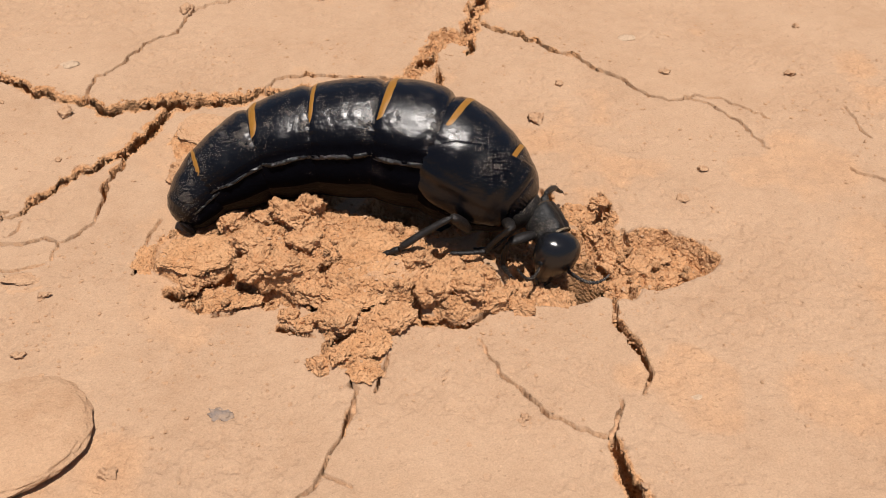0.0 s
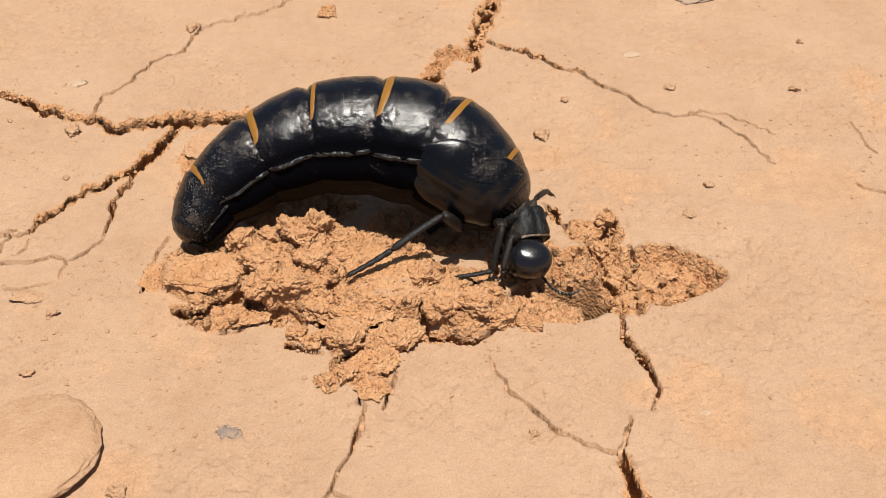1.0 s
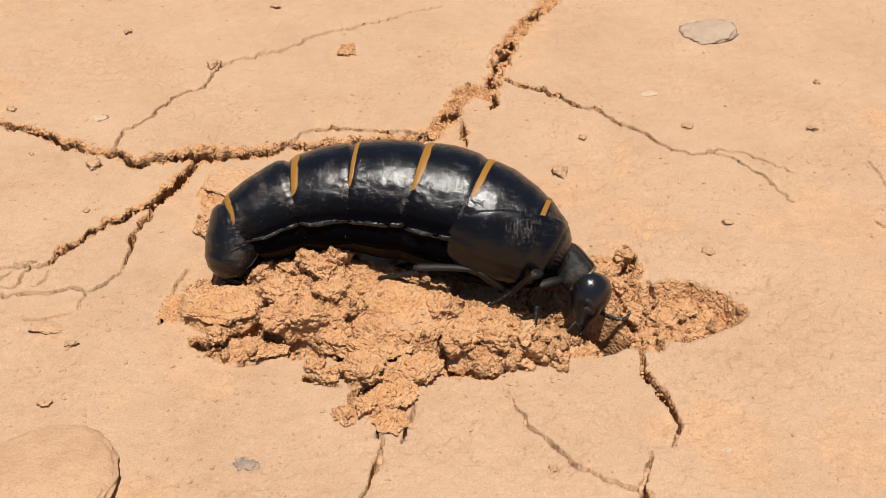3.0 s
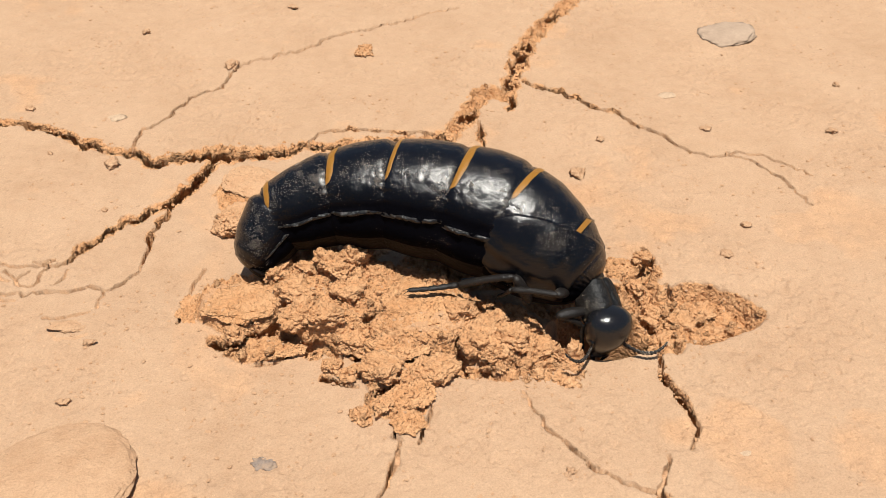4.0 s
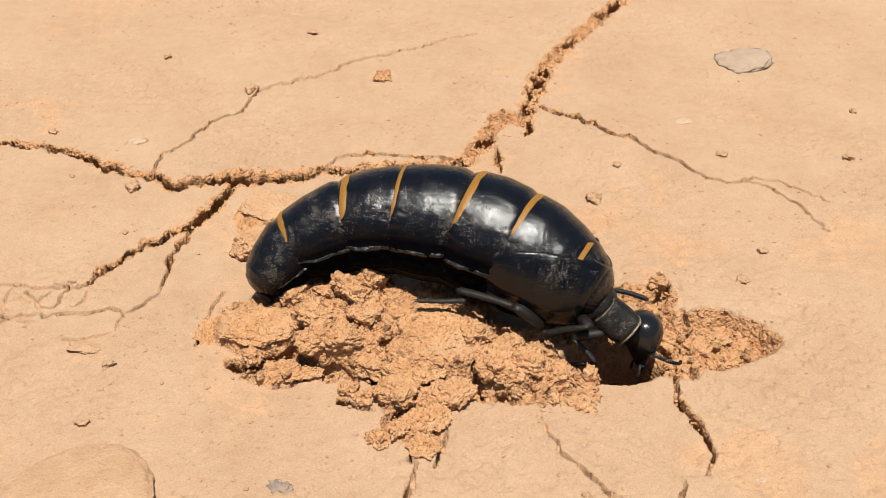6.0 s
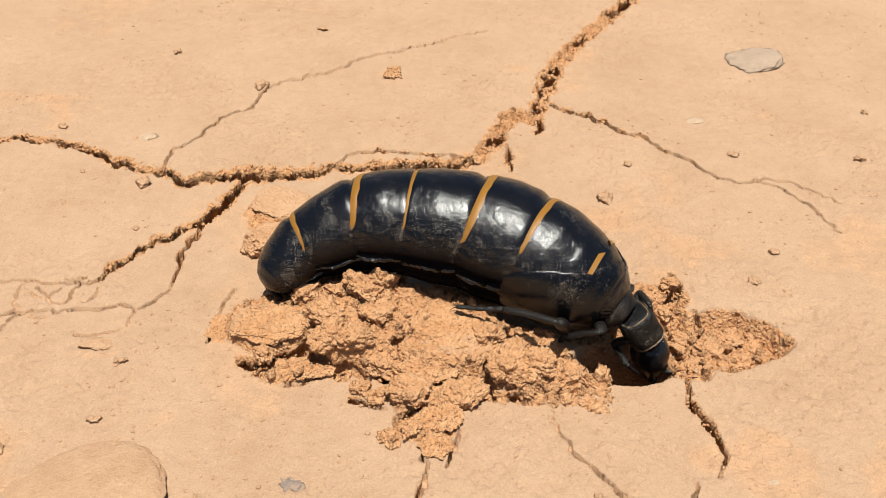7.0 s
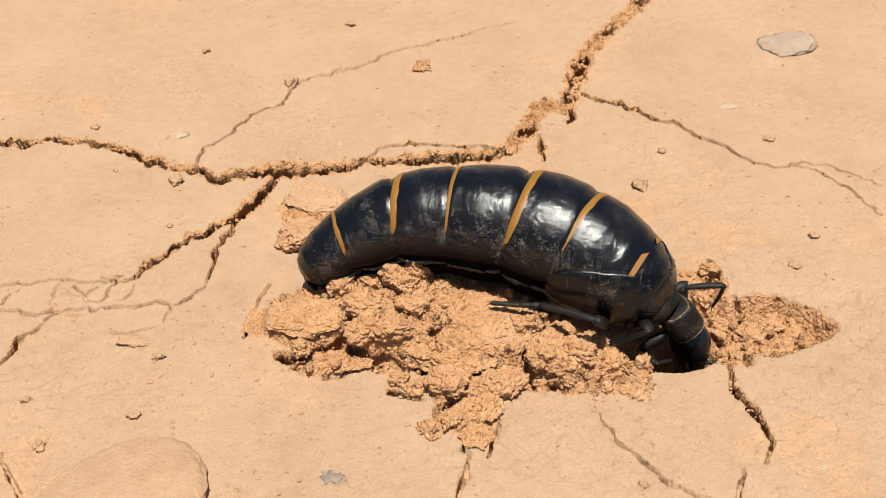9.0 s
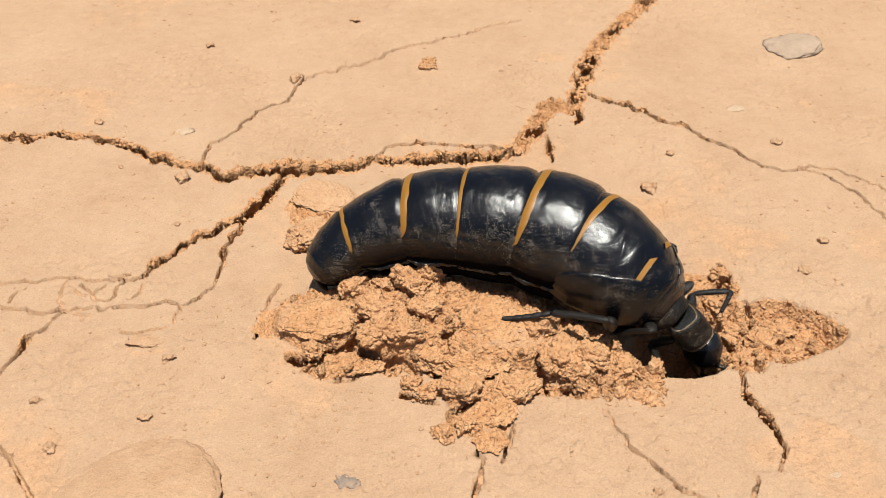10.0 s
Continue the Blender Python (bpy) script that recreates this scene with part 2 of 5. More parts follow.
crack([(-26.5, 7.4, 0.31), (-27.7, 3.5, 0.3), (-28.0, -1.0, 0.25), (-27.8, -5.0, 0.21), (-27.8, -7.7, 0.16), (-29.5, -10.7, 0.16), (-31.5, -12.6, 0.16), (-33.8, -11.4, 0.2), (-36.6, -13.0, 0.24), (-41.4, -13.2, 0.16), (-46.8, -13.9, 0.16), (-49.3, -14.8, 0.12), (-54.0, -14.0, 0.16), (-59.2, -13.2, 0.16)], 2.4, 1.15)
crack([(-36.2, 22.2, 0.24), (-36.3, 28.2, 0.24), (-33.9, 31.0, 0.22), (-32.0, 36.2, 0.23), (-29.8, 40.4, 0.23), (-25.2, 43.5, 0.23), (-24.3, 50.7, 0.21), (-20.4, 53.3, 0.21), (-12.3, 57.3, 0.19), (-7.3, 62.6, 0.2), (-2.0, 65.4, 0.19), (4.5, 69.0, 0.18), (10.0, 73.2, 0.15), (16.9, 76.5, 0.11)], 1.8)
crack([(-48.8, -16.3, 0.16), (-50.5, -18.3, 0.31), (-51.2, -21.6, 0.35), (-51.8, -24.0, 0.3), (-52.9, -29.1, 0.26)], 2.6)
crack([(29.0, 48.0, 0.36), (31.9, 45.9, 0.35), (35.8, 44.0, 0.35), (39.0, 41.1, 0.35), (41.2, 38.8, 0.34), (44.9, 37.0, 0.32), (48.2, 32.8, 0.29), (52.5, 29.8, 0.26), (55.9, 25.6, 0.25), (58.8, 24.3, 0.2), (61.7, 25.0, 0.18), (65.1, 23.7, 0.18), (66.5, 21.9, 0.2), (68.5, 19.4, 0.22), (70.4, 16.5, 0.15), (72.6, 11.5, 0.13)], 2.2)
crack([(61.8, 25.7, 0.14), (66.3, 25.0, 0.14), (70.2, 22.8, 0.13), (74.6, 19.2, 0.13)], 1.0)
crack([(88.0, 22.7, 0.14), (88.5, 17.1, 0.16), (89.5, 14.4, 0.14)], 1.2)
crack([(83.9, 6.1, 0.15), (85.6, 4.5, 0.17), (90.2, 2.9, 0.17)], 1.2)
crack([(44.4, -21.7, 0.23), (43.8, -25.4, 0.33), (44.7, -27.9, 0.36), (45.8, -30.4, 0.36), (46.5, -32.8, 0.32), (47.3, -35.1, 0.32), (46.2, -37.4, 0.17), (45.7, -38.6, 0.1)], 3.2)
crack([(42.7, -39.9, 0.17), (42.2, -41.8, 0.24), (41.0, -44.5, 0.26), (41.3, -46.3, 0.49), (41.7, -48.7, 0.55), (41.7, -50.8, 0.57), (42.5, -52.3, 0.63), (43.3, -54.1, 0.62), (43.6, -56.6, 0.55)], 3.6)
crack([(25.9, -29.7, 0.09), (26.7, -32.3, 0.12), (28.1, -34.4, 0.14), (29.0, -36.5, 0.16), (30.6, -37.9, 0.17), (31.9, -39.7, 0.2), (33.1, -41.4, 0.2), (35.0, -42.6, 0.2), (36.9, -44.1, 0.2), (38.8, -44.8, 0.17), (40.7, -45.3, 0.16)], 1.8)
crack([(10.8, -38.4, 0.14), (10.3, -41.6, 0.27), (9.7, -43.9, 0.23), (8.6, -46.8, 0.16), (7.8, -49.3, 0.22), (7.3, -50.9, 0.22), (6.0, -53.0, 0.16), (4.8, -55.2, 0.12)], 2.4)
crack([(7.6, -50.7, 0.13), (9.2, -51.3, 0.13), (11.0, -52.4, 0.08)], 1.2)
crack([(-20.1, -18.9, 0.15), (-20.1, -15.5, 0.2), (-19.6, -12.3, 0.18), (-18.6, -7.4, 0.14)], 1.6)
crack([(-49.9, -36.7, 0.18), (-45.5, -40.7, 0.21), (-43.0, -43.7, 0.2), (-40.0, -46.9, 0.2)], 2.4)
crack([(-49.2, -8.0, 0.12), (-49.3, -9.3, 0.12), (-48.9, -11.1, 0.1), (-48.1, -12.9, 0.12), (-48.9, -13.8, 0.12), (-49.5, -14.3, 0.12)], 1.0)
crack([(-46.9, -8.6, 0.21), (-45.9, -9.2, 0.12), (-44.7, -10.4, 0.12), (-44.1, -11.6, 0.1), (-43.0, -11.9, 0.12), (-41.8, -11.8, 0.16), (-41.3, -11.0, 0.12), (-41.6, -9.1, 0.12), (-40.9, -7.8, 0.12)], 1.0)
crack([(-38.0, -8.2, 0.12), (-38.1, -9.9, 0.12), (-38.7, -10.9, 0.1), (-39.1, -11.5, 0.08)], 0.9)
crack([(-44.6, -9.8, 0.12), (-43.9, -9.2, 0.16), (-43.2, -8.8, 0.12)], 0.9)
crack([(-48.0, -9.9, 0.1), (-47.3, -9.6, 0.1), (-46.3, -10.6, 0.1), (-45.6, -10.7, 0.08)], 0.9)
crack([(-55.8, -12.5, 0.12), (-55.9, -11.3, 0.12), (-55.6, -10.4, 0.1)], 0.9)
crack([(-38.3, -18.2, 0.12), (-37.0, -18.5, 0.14), (-36.1, -18.4, 0.1), (-35.2, -18.2, 0.12), (-34.2, -17.7, 0.12), (-33.1, -17.3, 0.12), (-32.4, -16.9, 0.08)], 0.9)
crack([(-45.8, -14.7, 0.12), (-44.4, -15.2, 0.12), (-43.3, -14.9, 0.1)], 0.9)
crack([(-48.6, -15.7, 0.16), (-47.7, -14.7, 0.2), (-46.7, -14.2, 0.16)], 1.2)
crack([(-31.7, -16.1, 0.1), (-31.9, -14.4, 0.1), (-31.7, -12.6, 0.12)], 0.9)
crack([(-37.3, -20.4, 0.1), (-36.2, -21.5, 0.11), (-34.4, -22.2, 0.15), (-32.9, -22.2, 0.16), (-31.5, -21.4, 0.11)], 0.5)
crack([(-43.4, -6.5, 0.12), (-42.1, -6.8, 0.21), (-40.5, -6.0, 0.17)], 1.2)
crack([(10.0, -34.7, 0.17), (9.9, -37.4, 0.2), (10.9, -38.1, 0.17)], 2.0)
crack([(14.5, -32.7, 0.14), (14.0, -35.5, 0.17), (13.1, -38.2, 0.13)], 2.0)
crack([(-8.5, -26.0, 0.11), (-5.7, -25.1, 0.13), (-3.7, -23.5, 0.11)], 0.9)
crack([(-14.7, -21.9, 0.46), (-11.1, -22.2, 0.76), (-7.5, -20.7, 0.77), (-5.0, -18.2, 0.35)], 2.0)
crack([(17.7, -23.4, 0.37), (17.9, -26.3, 0.44), (20.1, -26.8, 0.43), (22.8, -27.4, 0.43), (25.8, -26.5, 0.36), (27.2, -25.1, 0.22)], 1.2)
crack([(-5.4, -21.3, 0.31), (-2.8, -23.0, 0.49), (0.2, -23.3, 0.38), (2.4, -24.5, 0.22)], 1.2)
crack([(5.5, -20.2, 0.31), (7.5, -19.5, 0.27)], 1.2)
crack([(9.7, -25.7, 0.33), (11.5, -25.8, 0.44), (13.5, -25.1, 0.4)], 1.2)
crack([(4.2, -24.4, 0.33), (6.2, -23.8, 0.3)], 1.2)
crack([(7.4, -31.3, 0.43), (8.9, -30.9, 0.43), (10.0, -29.7, 0.21)], 1.2)
crack([(-12.8, -24.2, 0.26), (-10.9, -24.1, 0.34), (-10.5, -23.0, 0.19)], 1.2)
crack([(0.5, -28.1, 0.29), (2.7, -28.9, 0.32), (5.0, -29.5, 0.22)], 1.2)
crack([(39.0, -21.0, 0.4), (41.2, -19.1, 1.0), (42.9, -17.7, 1.0), (44.3, -17.3, 0.34)], 5.0)
crack([(39.2, -9.9, 0.24), (42.1, -7.4, 0.32), (44.4, -5.3, 0.49), (45.6, -2.3, 0.49), (44.7, 0.1, 0.29)], 0.8)
crack([(42.7, -11.0, 0.31), (44.4, -8.4, 0.48)], 0.8)
crack([(47.1, -8.1, 0.24), (47.7, -10.1, 0.28)], 1.2)
crack([(35.7, 1.4, 0.29), (37.0, -0.8, 0.37), (38.5, -4.0, 0.24)], 1.2)
crack([(43.5, -9.4, 0.39), (43.5, -12.4, 0.46), (44.8, -14.1, 0.31)], 1.2)


# crumbled heaps: x, y, half axes, height
HEAPS = [(-11.0, -15.6, 8.4, 5.6, 2.7), (0.4, -14.6, 10.6, 9.8, 4.3), (1.9, -11.6, 4.2, 3.6, 6.2), (12.4, -18.4, 9.6, 8.4, 4.5), (8.6, -14.0, 9.0, 5.2, 4.8),
         (22.4, -20.6, 7.0, 6.0, 2.8), (10.0, -26.6, 5.8, 4.8, 1.6), (9.9, -31.8, 4.2, 3.2, 0.8), (-8.9, -22.2, 5.4, 3.0, 1.2),
         (30.0, -22.8, 4.8, 2.6, 0.9), (42.0, -5.8, 4.4, 3.2, 1.2), (-15.0, 10.0, 6.0, 6.0, 0.7)]
# hollows: x, y, half axes, depth, softness of the edge, roundness
HOLLOWS = [(36.6, -18.8, 7.4, 5.0, 42.0, 0.36, 2.0), (51.0, -13.6, 9.6, 6.6, 2.8, 0.26, 1.35), (43.6, -18.6, 5.0, 4.2, 3.0, 0.5, 2.0),
           (43.5, -10.5, 3.6, 5.0, 2.4, 0.5, 2.0), (-1.0, 0.0, 11.0, 7.0, 1.2, 0.8, 2.0), (19.6, -4.4, 12.0, 7.0, 1.4, 0.8, 2.0), (32.0, -11.0, 7.5, 5.5, 2.6, 0.8, 2.0), (39.5, -12.5, 5.0, 4.6, 1.3, 0.5, 2.0)]


def terrain(x, y):
    """Height and looseness of the ground at x, y (arrays, millimetres)."""
    z = 1.0 * fbm(x, y, 45, 3) * step(0, 30, 90 - np.hypot(x, y)) + 0.28 * fbm(x, y, 7, 3, 0.5, 3.0)
    wx = 1.7 * fbm(x, y, 6, 3, 0.55, 1.0)
    wy = 1.7 * fbm(x, y, 6, 3, 0.55, 2.0)
    ux, uy = 0.9 * fbm(x, y, 1.2, 2, 0.5, 14.0), 0.9 * fbm(x, y, 1.2, 2, 0.5, 15.0)
    fine = fbm(x, y, 1.3, 3, 0.6, 5.0)
    sandy = step(-0.1, 0.35, fbm(x, y, 22, 3, 0.5, 8.0) + 0.35 * step(20, 55, x) * step(10, -15, y))
    z = z + fine * (0.11 + 0.27 * sandy) - 0.16 * step(0.36, 0.5, fbm(x, y, 1.5, 2, 0.5, 4.4)) * step(0, 0.3, fbm(x, y, 13, 2, 0.5, 4.9))
    loose = 0.12 * sandy + 0.25 * step(0.15, 0.4, fbm(x, y, 16, 3, 0.5, 12.0))
    c2, c3 = lumps(x + 0.6 * wx + ux, y + 0.6 * wy + uy, 1.6, 2), lumps(x + 0.5 * ux, y + 0.5 * uy, 0.8, 3)
    b1, b2 = blocks(x + wx + 1.3 * ux, y + wy + 1.3 * uy, 4.2, 4), blocks(x + wx + ux, y + wy + uy, 1.7, 6)
    grit = 0.4 * b1 + 0.34 * b2 + 0.34 * c2 + 0.22 * c3 + 0.55 * fbm(x, y, 1.2, 3, 0.6, 17.0)
    crumbs = 1.25 * b1 + 0.65 * b2 + 0.3 * c2 + 0.18 * c3 + 0.5 * fbm(x, y, 1.2, 3, 0.6, 17.0)
    heap = np.zeros_like(x)
    for hx, hy, ax, ay, h in HEAPS:
        r = np.hypot((x - hx + wx) / ax, (y - hy + wy) / ay)
        heap = np.maximum(heap, h * step(0, np.where(y > hy, 0.22, 0.34), 1 - r) * (0.82 + 0.18 * step(0, 1, 1 - r)))
    rough = step(0.05, 0.4, heap)
    # smoother crust plates lie on the heap
    plate = np.maximum(step(1.0, 0.75, np.hypot((x + 12.2 + 0.5 * wx) / 6.3, (y + 16.6 + 0.5 * wy) / 4.0)), step(1.0, 0.6, np.hypot((x - 13.5 + wx) / 6.5, (y + 19.5 + wy) / 5.0)))
    z = z + heap + 1.1 * rough * (grit - 0.6) * (1 - 0.6 * plate)
    z = z + 0.5 * rough * plate * fbm(x, y, 3, 3, 0.55, 6.0)
    loose = np.maximum(loose, rough * (0.95 - 0.45 * plate))
    for hx, hy, ax, ay, d, soft, p in HOLLOWS:
        r = (np.abs((x - hx + 0.8 * wx) / ax) ** p + np.abs((y - hy + 0.8 * wy) / ay) ** p) ** (1 / p)
        s = step(0, soft, 1 - r)
        z = z - d * s + step(0.05, 0.4, s) * (0.75 * (crumbs - 0.8) + 0.6 * (grit - 0.5)) * (1 - rough)
        loose = np.maximum(loose, step(0.03, 0.25, s))
        if d > 20:
            # the burrow widens below the ground
            cave_x, cave_y = 0.3 * step(0.15, 0.9, s) * (x - hx), 1.3 * step(0.15, 0.9, s) * np.maximum(0, y - hy)
    ragged = fbm(x, y, 1.2, 2, 0.5, 9.0)
    cut, hold, push_x, push_y = np.zeros_like(x), np.zeros_like(x), cave_x, cave_y
    tiny_patch = fbm(x, y, 2.2, 2, 0.5, 27.0)
    tiny, patchy = fbm(x, y, 0.6, 2, 0.5, 21.0), fbm(x, y, 5.0, 2, 0.5, 23.0)
    for path, depth in CRACKS:
        pad = 2.5
        near = np.nonzero((x > path[:, 0].min() - pad) & (x < path[:, 0].max() + pad) & (y > path[:, 1].min() - pad) & (y < path[:, 1].max() + pad))
        if not len(near[0]):
            continue
        px, py = x[near], y[near]
        best, width = np.full(px.shape, 99.0), np.full(px.shape, 0.2)
        way_x, way_y = np.zeros(px.shape), np.zeros(px.shape)
        for (x0, y0, w0), (x1, y1, w1) in zip(path, path[1:]):
            dx, dy = x1 - x0, y1 - y0
            u = np.clip(((px - x0) * dx + (py - y0) * dy) / (dx * dx + dy * dy + 1e-9), 0, 1)
            d = np.hypot(px - x0 - u * dx, py - y0 - u * dy)
            closer = d < best
            best, width = np.where(closer, d, best), np.where(closer, w0 + (w1 - w0) * u, width)
            way_x, way_y = np.where(closer, px - x0 - u * dx, way_x), np.where(closer, py - y0 - u * dy, way_y)
        rag = ragged[near]
        best = np.hypot(way_x, 0.72 * way_y)
        e = (best + rag * (0.10 + 0.55 * width)) / np.maximum(width, 0.2)
        wide = step(0.2, 0.45, width)
        # a crumbled lip slopes down to a narrow dark core, which lies nearer one lip
        shallow = depth < 0.9
        bed = (0.25 + 0.6 * width if shallow else 0.05 + 0.35 * width) * step(1.25, 0.75, e) * wide
        rubble = wide * step(2.4, 1.0, e) * (0.6 * crumbs[near] + 0.9 * grit[near] - 1.2) * (1.0 if shallow else 0.8)
        core_w = np.maximum(0.92 * width, 0.14)
        d = (np.hypot(way_x, 0.72 * way_y + 0.25 * width * wide) + rag * (0.05 + 0.26 * core_w) + tiny[near] * 0.12 * (1 - wide)) / core_w
        gate = np.where(shallow, 1.5 * step(0.05, 0.15, patchy[near]), 0.5 + 0.5 * step(-0.3, -0.05, patchy[near]))
        deep = np.minimum(2.0 * depth, 1.9 + 4.0 * width) * gate * np.where(width < 0.25, 0.5 + 0.5 * step(-0.2, 0.05, tiny_patch[near]), 1) * np.minimum(1, width / 0.15)
        core = deep * np.clip((1.15 - d) * (5.0 - 1.4 * wide), 0, 1)
        groove = np.where(core > 0.3 * deep, bed + core, bed + core - rubble)
        cut[near] = np.where(np.abs(groove) > np.abs(cut[near]), groove, cut[near])
        dark = step(0.15, 0.4, core)
        # the walls lean back under the lips
        way_y = way_y + 0.3 * width * wide
        length = np.maximum(np.hypot(way_x, way_y), 0.03)
        lean = (0.55 + 0.5 * wide) * np.minimum(0.5 + 1.1 * core_w, 2.8 * core_w) * step(0.25, 0.6, core / np.maximum(deep, 0.05)) * np.minimum(1, deep / 1.0) / length
        push_x[near], push_y[near] = np.where(core > 0.1, lean * way_x, push_x[near]), np.where(core > 0.1, lean * way_y, push_y[near])
        loose[near] = np.maximum(loose[near], np.maximum(step(1.6, 0.9, e) * (0.3 + 0.65 * wide), wide * step(2.4, 1.2, e)))
        hold[near] = np.maximum(hold[near], dark)
    return z - cut, np.where(hold > 0.5, np.minimum(loose, 0.75), loose), push_x, push_y


def axis(lo, hi, fine, coarse, mid):
    """Grid lines: fine up to mid, coarser to hi, then growing out to the horizon."""
    a = list(np.arange(lo, mid, fine)) + list(np.arange(mid, hi, coarse))
    d = coarse
    while a[-1] < 60000:
        d *= 1.5
        a.append(a[-1] + d)
    d = fine
    while a[0] > -60000:
        d *= 1.5
        a.insert(0, a[0] - d)
    return np.array(a)


STEP = 0.162


def build_ground():
    gx, gy = axis(-80, 108, STEP, STEP, 108), axis(-58, 112, STEP, 0.3, 46)
    x, y = np.meshgrid(gx, gy)
    z, loose, push_x, push_y = terrain(x, y)
    # loose soil slumps where it is too steep
    slack = (loose > 0.56) & (y < -2) & (y > -40) & (np.abs(x - 18) < 48)
    for k in range(7):
        slope = np.hypot(np.gradient(z, axis=1), np.gradient(z, axis=0)) / STEP
        mean = z.copy()
        mean[1:-1, 1:-1] = (z[:-2, 1:-1] + z[2:, 1:-1] + z[1:-1, :-2] + z[1:-1, 2:]) / 4
        w = slack * step(1.1, 2.4, slope)
        z = z * (1 - w) + mean * w
    x, y = x + push_x, y + push_y
    far = step(150, 400, np.hypot(x, y))
    z = z * (1 - far) + far * 1.5 * fbm(x, y, 900, 3)
    nx, ny = len(gx), len(gy)
    me = bpy.data.meshes.new("ground")
    me.vertices.add(nx * ny)
    me.vertices.foreach_set("co", (np.stack([x, y, z], -1) * MM).astype(np.float32).ravel())
    i = np.arange(nx * ny).reshape(ny, nx)
    quads = np.stack([i[:-1, :-1], i[:-1, 1:], i[1:, 1:], i[1:, :-1]], -1).reshape(-1, 4)
    me.loops.add(quads.size)
    me.loops.foreach_set("vertex_index", quads.ravel().astype(np.int32))
    me.polygons.add(len(quads))
    me.polygons.foreach_set("loop_start", np.arange(0, quads.size, 4, dtype=np.int32))
    me.polygons.foreach_set("use_smooth", np.ones(len(quads), dtype=bool))
    at = me.attributes.new("loose", "FLOAT", "POINT")
    at.data.foreach_set("value", loose.astype(np.float32).ravel())
    me.update(calc_edges=True)
    me.materials.append(M_GROUND)
    tagged(new("ground", me), "dry cracked tan clay with crumbled orange soil around a burrow", "ground", kind="structure")


build_ground()


def height(x, y):
    return float(terrain(np.array([[float(x)]]), np.array([[float(y)]]))[0][0, 0])


# ---- stones, clods and crumbs lying on the ground ----
def lump(name, x, y, rx, ry, rz, mat, seed, label, category, group="", sink=0.35, turn=0.0, jag=0.35, detail=3, grain=0.0):
    """An irregular stone or clod, sunk a little into the ground."""
    rng = random.Random(seed)
    bm = bmesh.new()
    bmesh.ops.create_icosphere(bm, subdivisions=detail, radius=1.0)
    off = Vector((rng.uniform(-50, 50), rng.uniform(-50, 50), rng.uniform(-50, 50)))
    cuts = []
    for k in range(9):
        n = Vector((rng.gauss(0, 1), rng.gauss(0, 1), rng.gauss(0, 1))).normalized()
        cuts.append((n, 1 - min(1.0, jag * 1.6) * rng.uniform(0.1, 0.5)))
    for v in bm.verts:
        p = v.co.copy()
        for n, d in cuts:
            over = p.dot(n) - d
            if over > 0:
                p -= n * (over * 0.9)
        k = 1 + jag * (0.7 * noise.noise(p * 1.1 + off) + 0.4 * noise.noise(p * 2.6 + off) + 0.35 * noise.noise(p * 5.5 + off) - 0.3 * abs(noise.noise(p * 3.5 - off)))
        q = Vector((p.x * rx, p.y * ry, p.z * rz)) * k
        if grain:
            # grit and chips of about a millimetre, the same all over
            q += p.normalized() * grain * (0.8 * noise.noise(q * 1.1 + off) + 0.8 * noise.noise(q * 2.4 + off) + 0.6 * noise.noise(q * 4.6 - off))
        v.co = q * MM
    for f in bm.faces:
        f.smooth = True
    me = bpy.data.meshes.new(name)
    bm.to_mesh(me)
    bm.free()
    me.materials.append(mat)
    ob = new(name, me)
    ob.matrix_basis = pose(x * MM, y * MM, (height(x, y) + rz * (1 - 2 * sink)) * MM, rng.uniform(-8, 8), rng.uniform(-8, 8), turn)
    return tagged(ob, label, category, group)


lump("stone", 69.8, 67.2, 6.2, 4.6, 0.85, M_STONE, 4, "pale grey-white stone half sunk in the clay", "stone", sink=0.42, turn=20, jag=0.3, detail=4)
cobble = lump("cobble", -29.4, -45.2, 10.4, 10.2, 1.9, M_BIG, 5, "large flat round tan stone coated with dust", "stone", sink=0.42, jag=0.07, detail=6, grain=0.10)
cobble.matrix_basis = pose(-29.4 * MM, -45.4 * MM, 0.1 * MM, -7, -5.5, 0)
lump("pebble", -38.5, 18.3, 1.4, 1.3, 0.9, M_CLOD_PALE, 7, "small square tan clay pebble on the crust", "pebble", "pebbles on the clay", jag=0.6, detail=4, grain=0.22)
lump("pebble", 36.6, 18.4, 1.6, 1.4, 0.9, M_CLOD_PALE, 8, "small tan clay pebble on the bare crust", "pebble", "pebbles on the clay", jag=0.6, detail=4, grain=0.22)
lump("pebble", -24.7, 51.3, 1.4, 1.4, 1.0, M_CLOD_PALE, 9, "round brown clay pebble at a crack", "pebble", "pebbles on the clay", jag=0.6, detail=4, grain=0.22)
lump("clod", -0.9, 56.2, 1.9, 1.5, 1.2, M_CLOD, 10, "rough orange-brown clod on pale crust", "clod", jag=0.6, detail=5, grain=0.3)
PEBBLES = [(-43.8, 64.1, 0.9), (-57.3, 35.3, 0.8), (-16.5, 75.0, 1.0), (41.1, 28.6, 0.75), (59.4, 32.0, 0.9), (56.9, -0.8, 0.85), (61.2, 6.3, 0.9),
           (-31.3, -33.4, 0.8), (-41.5, -38.4, 0.95), (-46.0, -30.6, 0.8), (30.9, -42.8, 0.7), (-16.5, -50.9, 1.2), (80.9, 32.2, 0.9), (-36.5, 6.2, 0.55),
           (-49.3, 20.8, 0.5), (-30.6, -23.3, 0.9), (86.0, 48.0, 0.7), (44.0, -52.0, 0.6)]
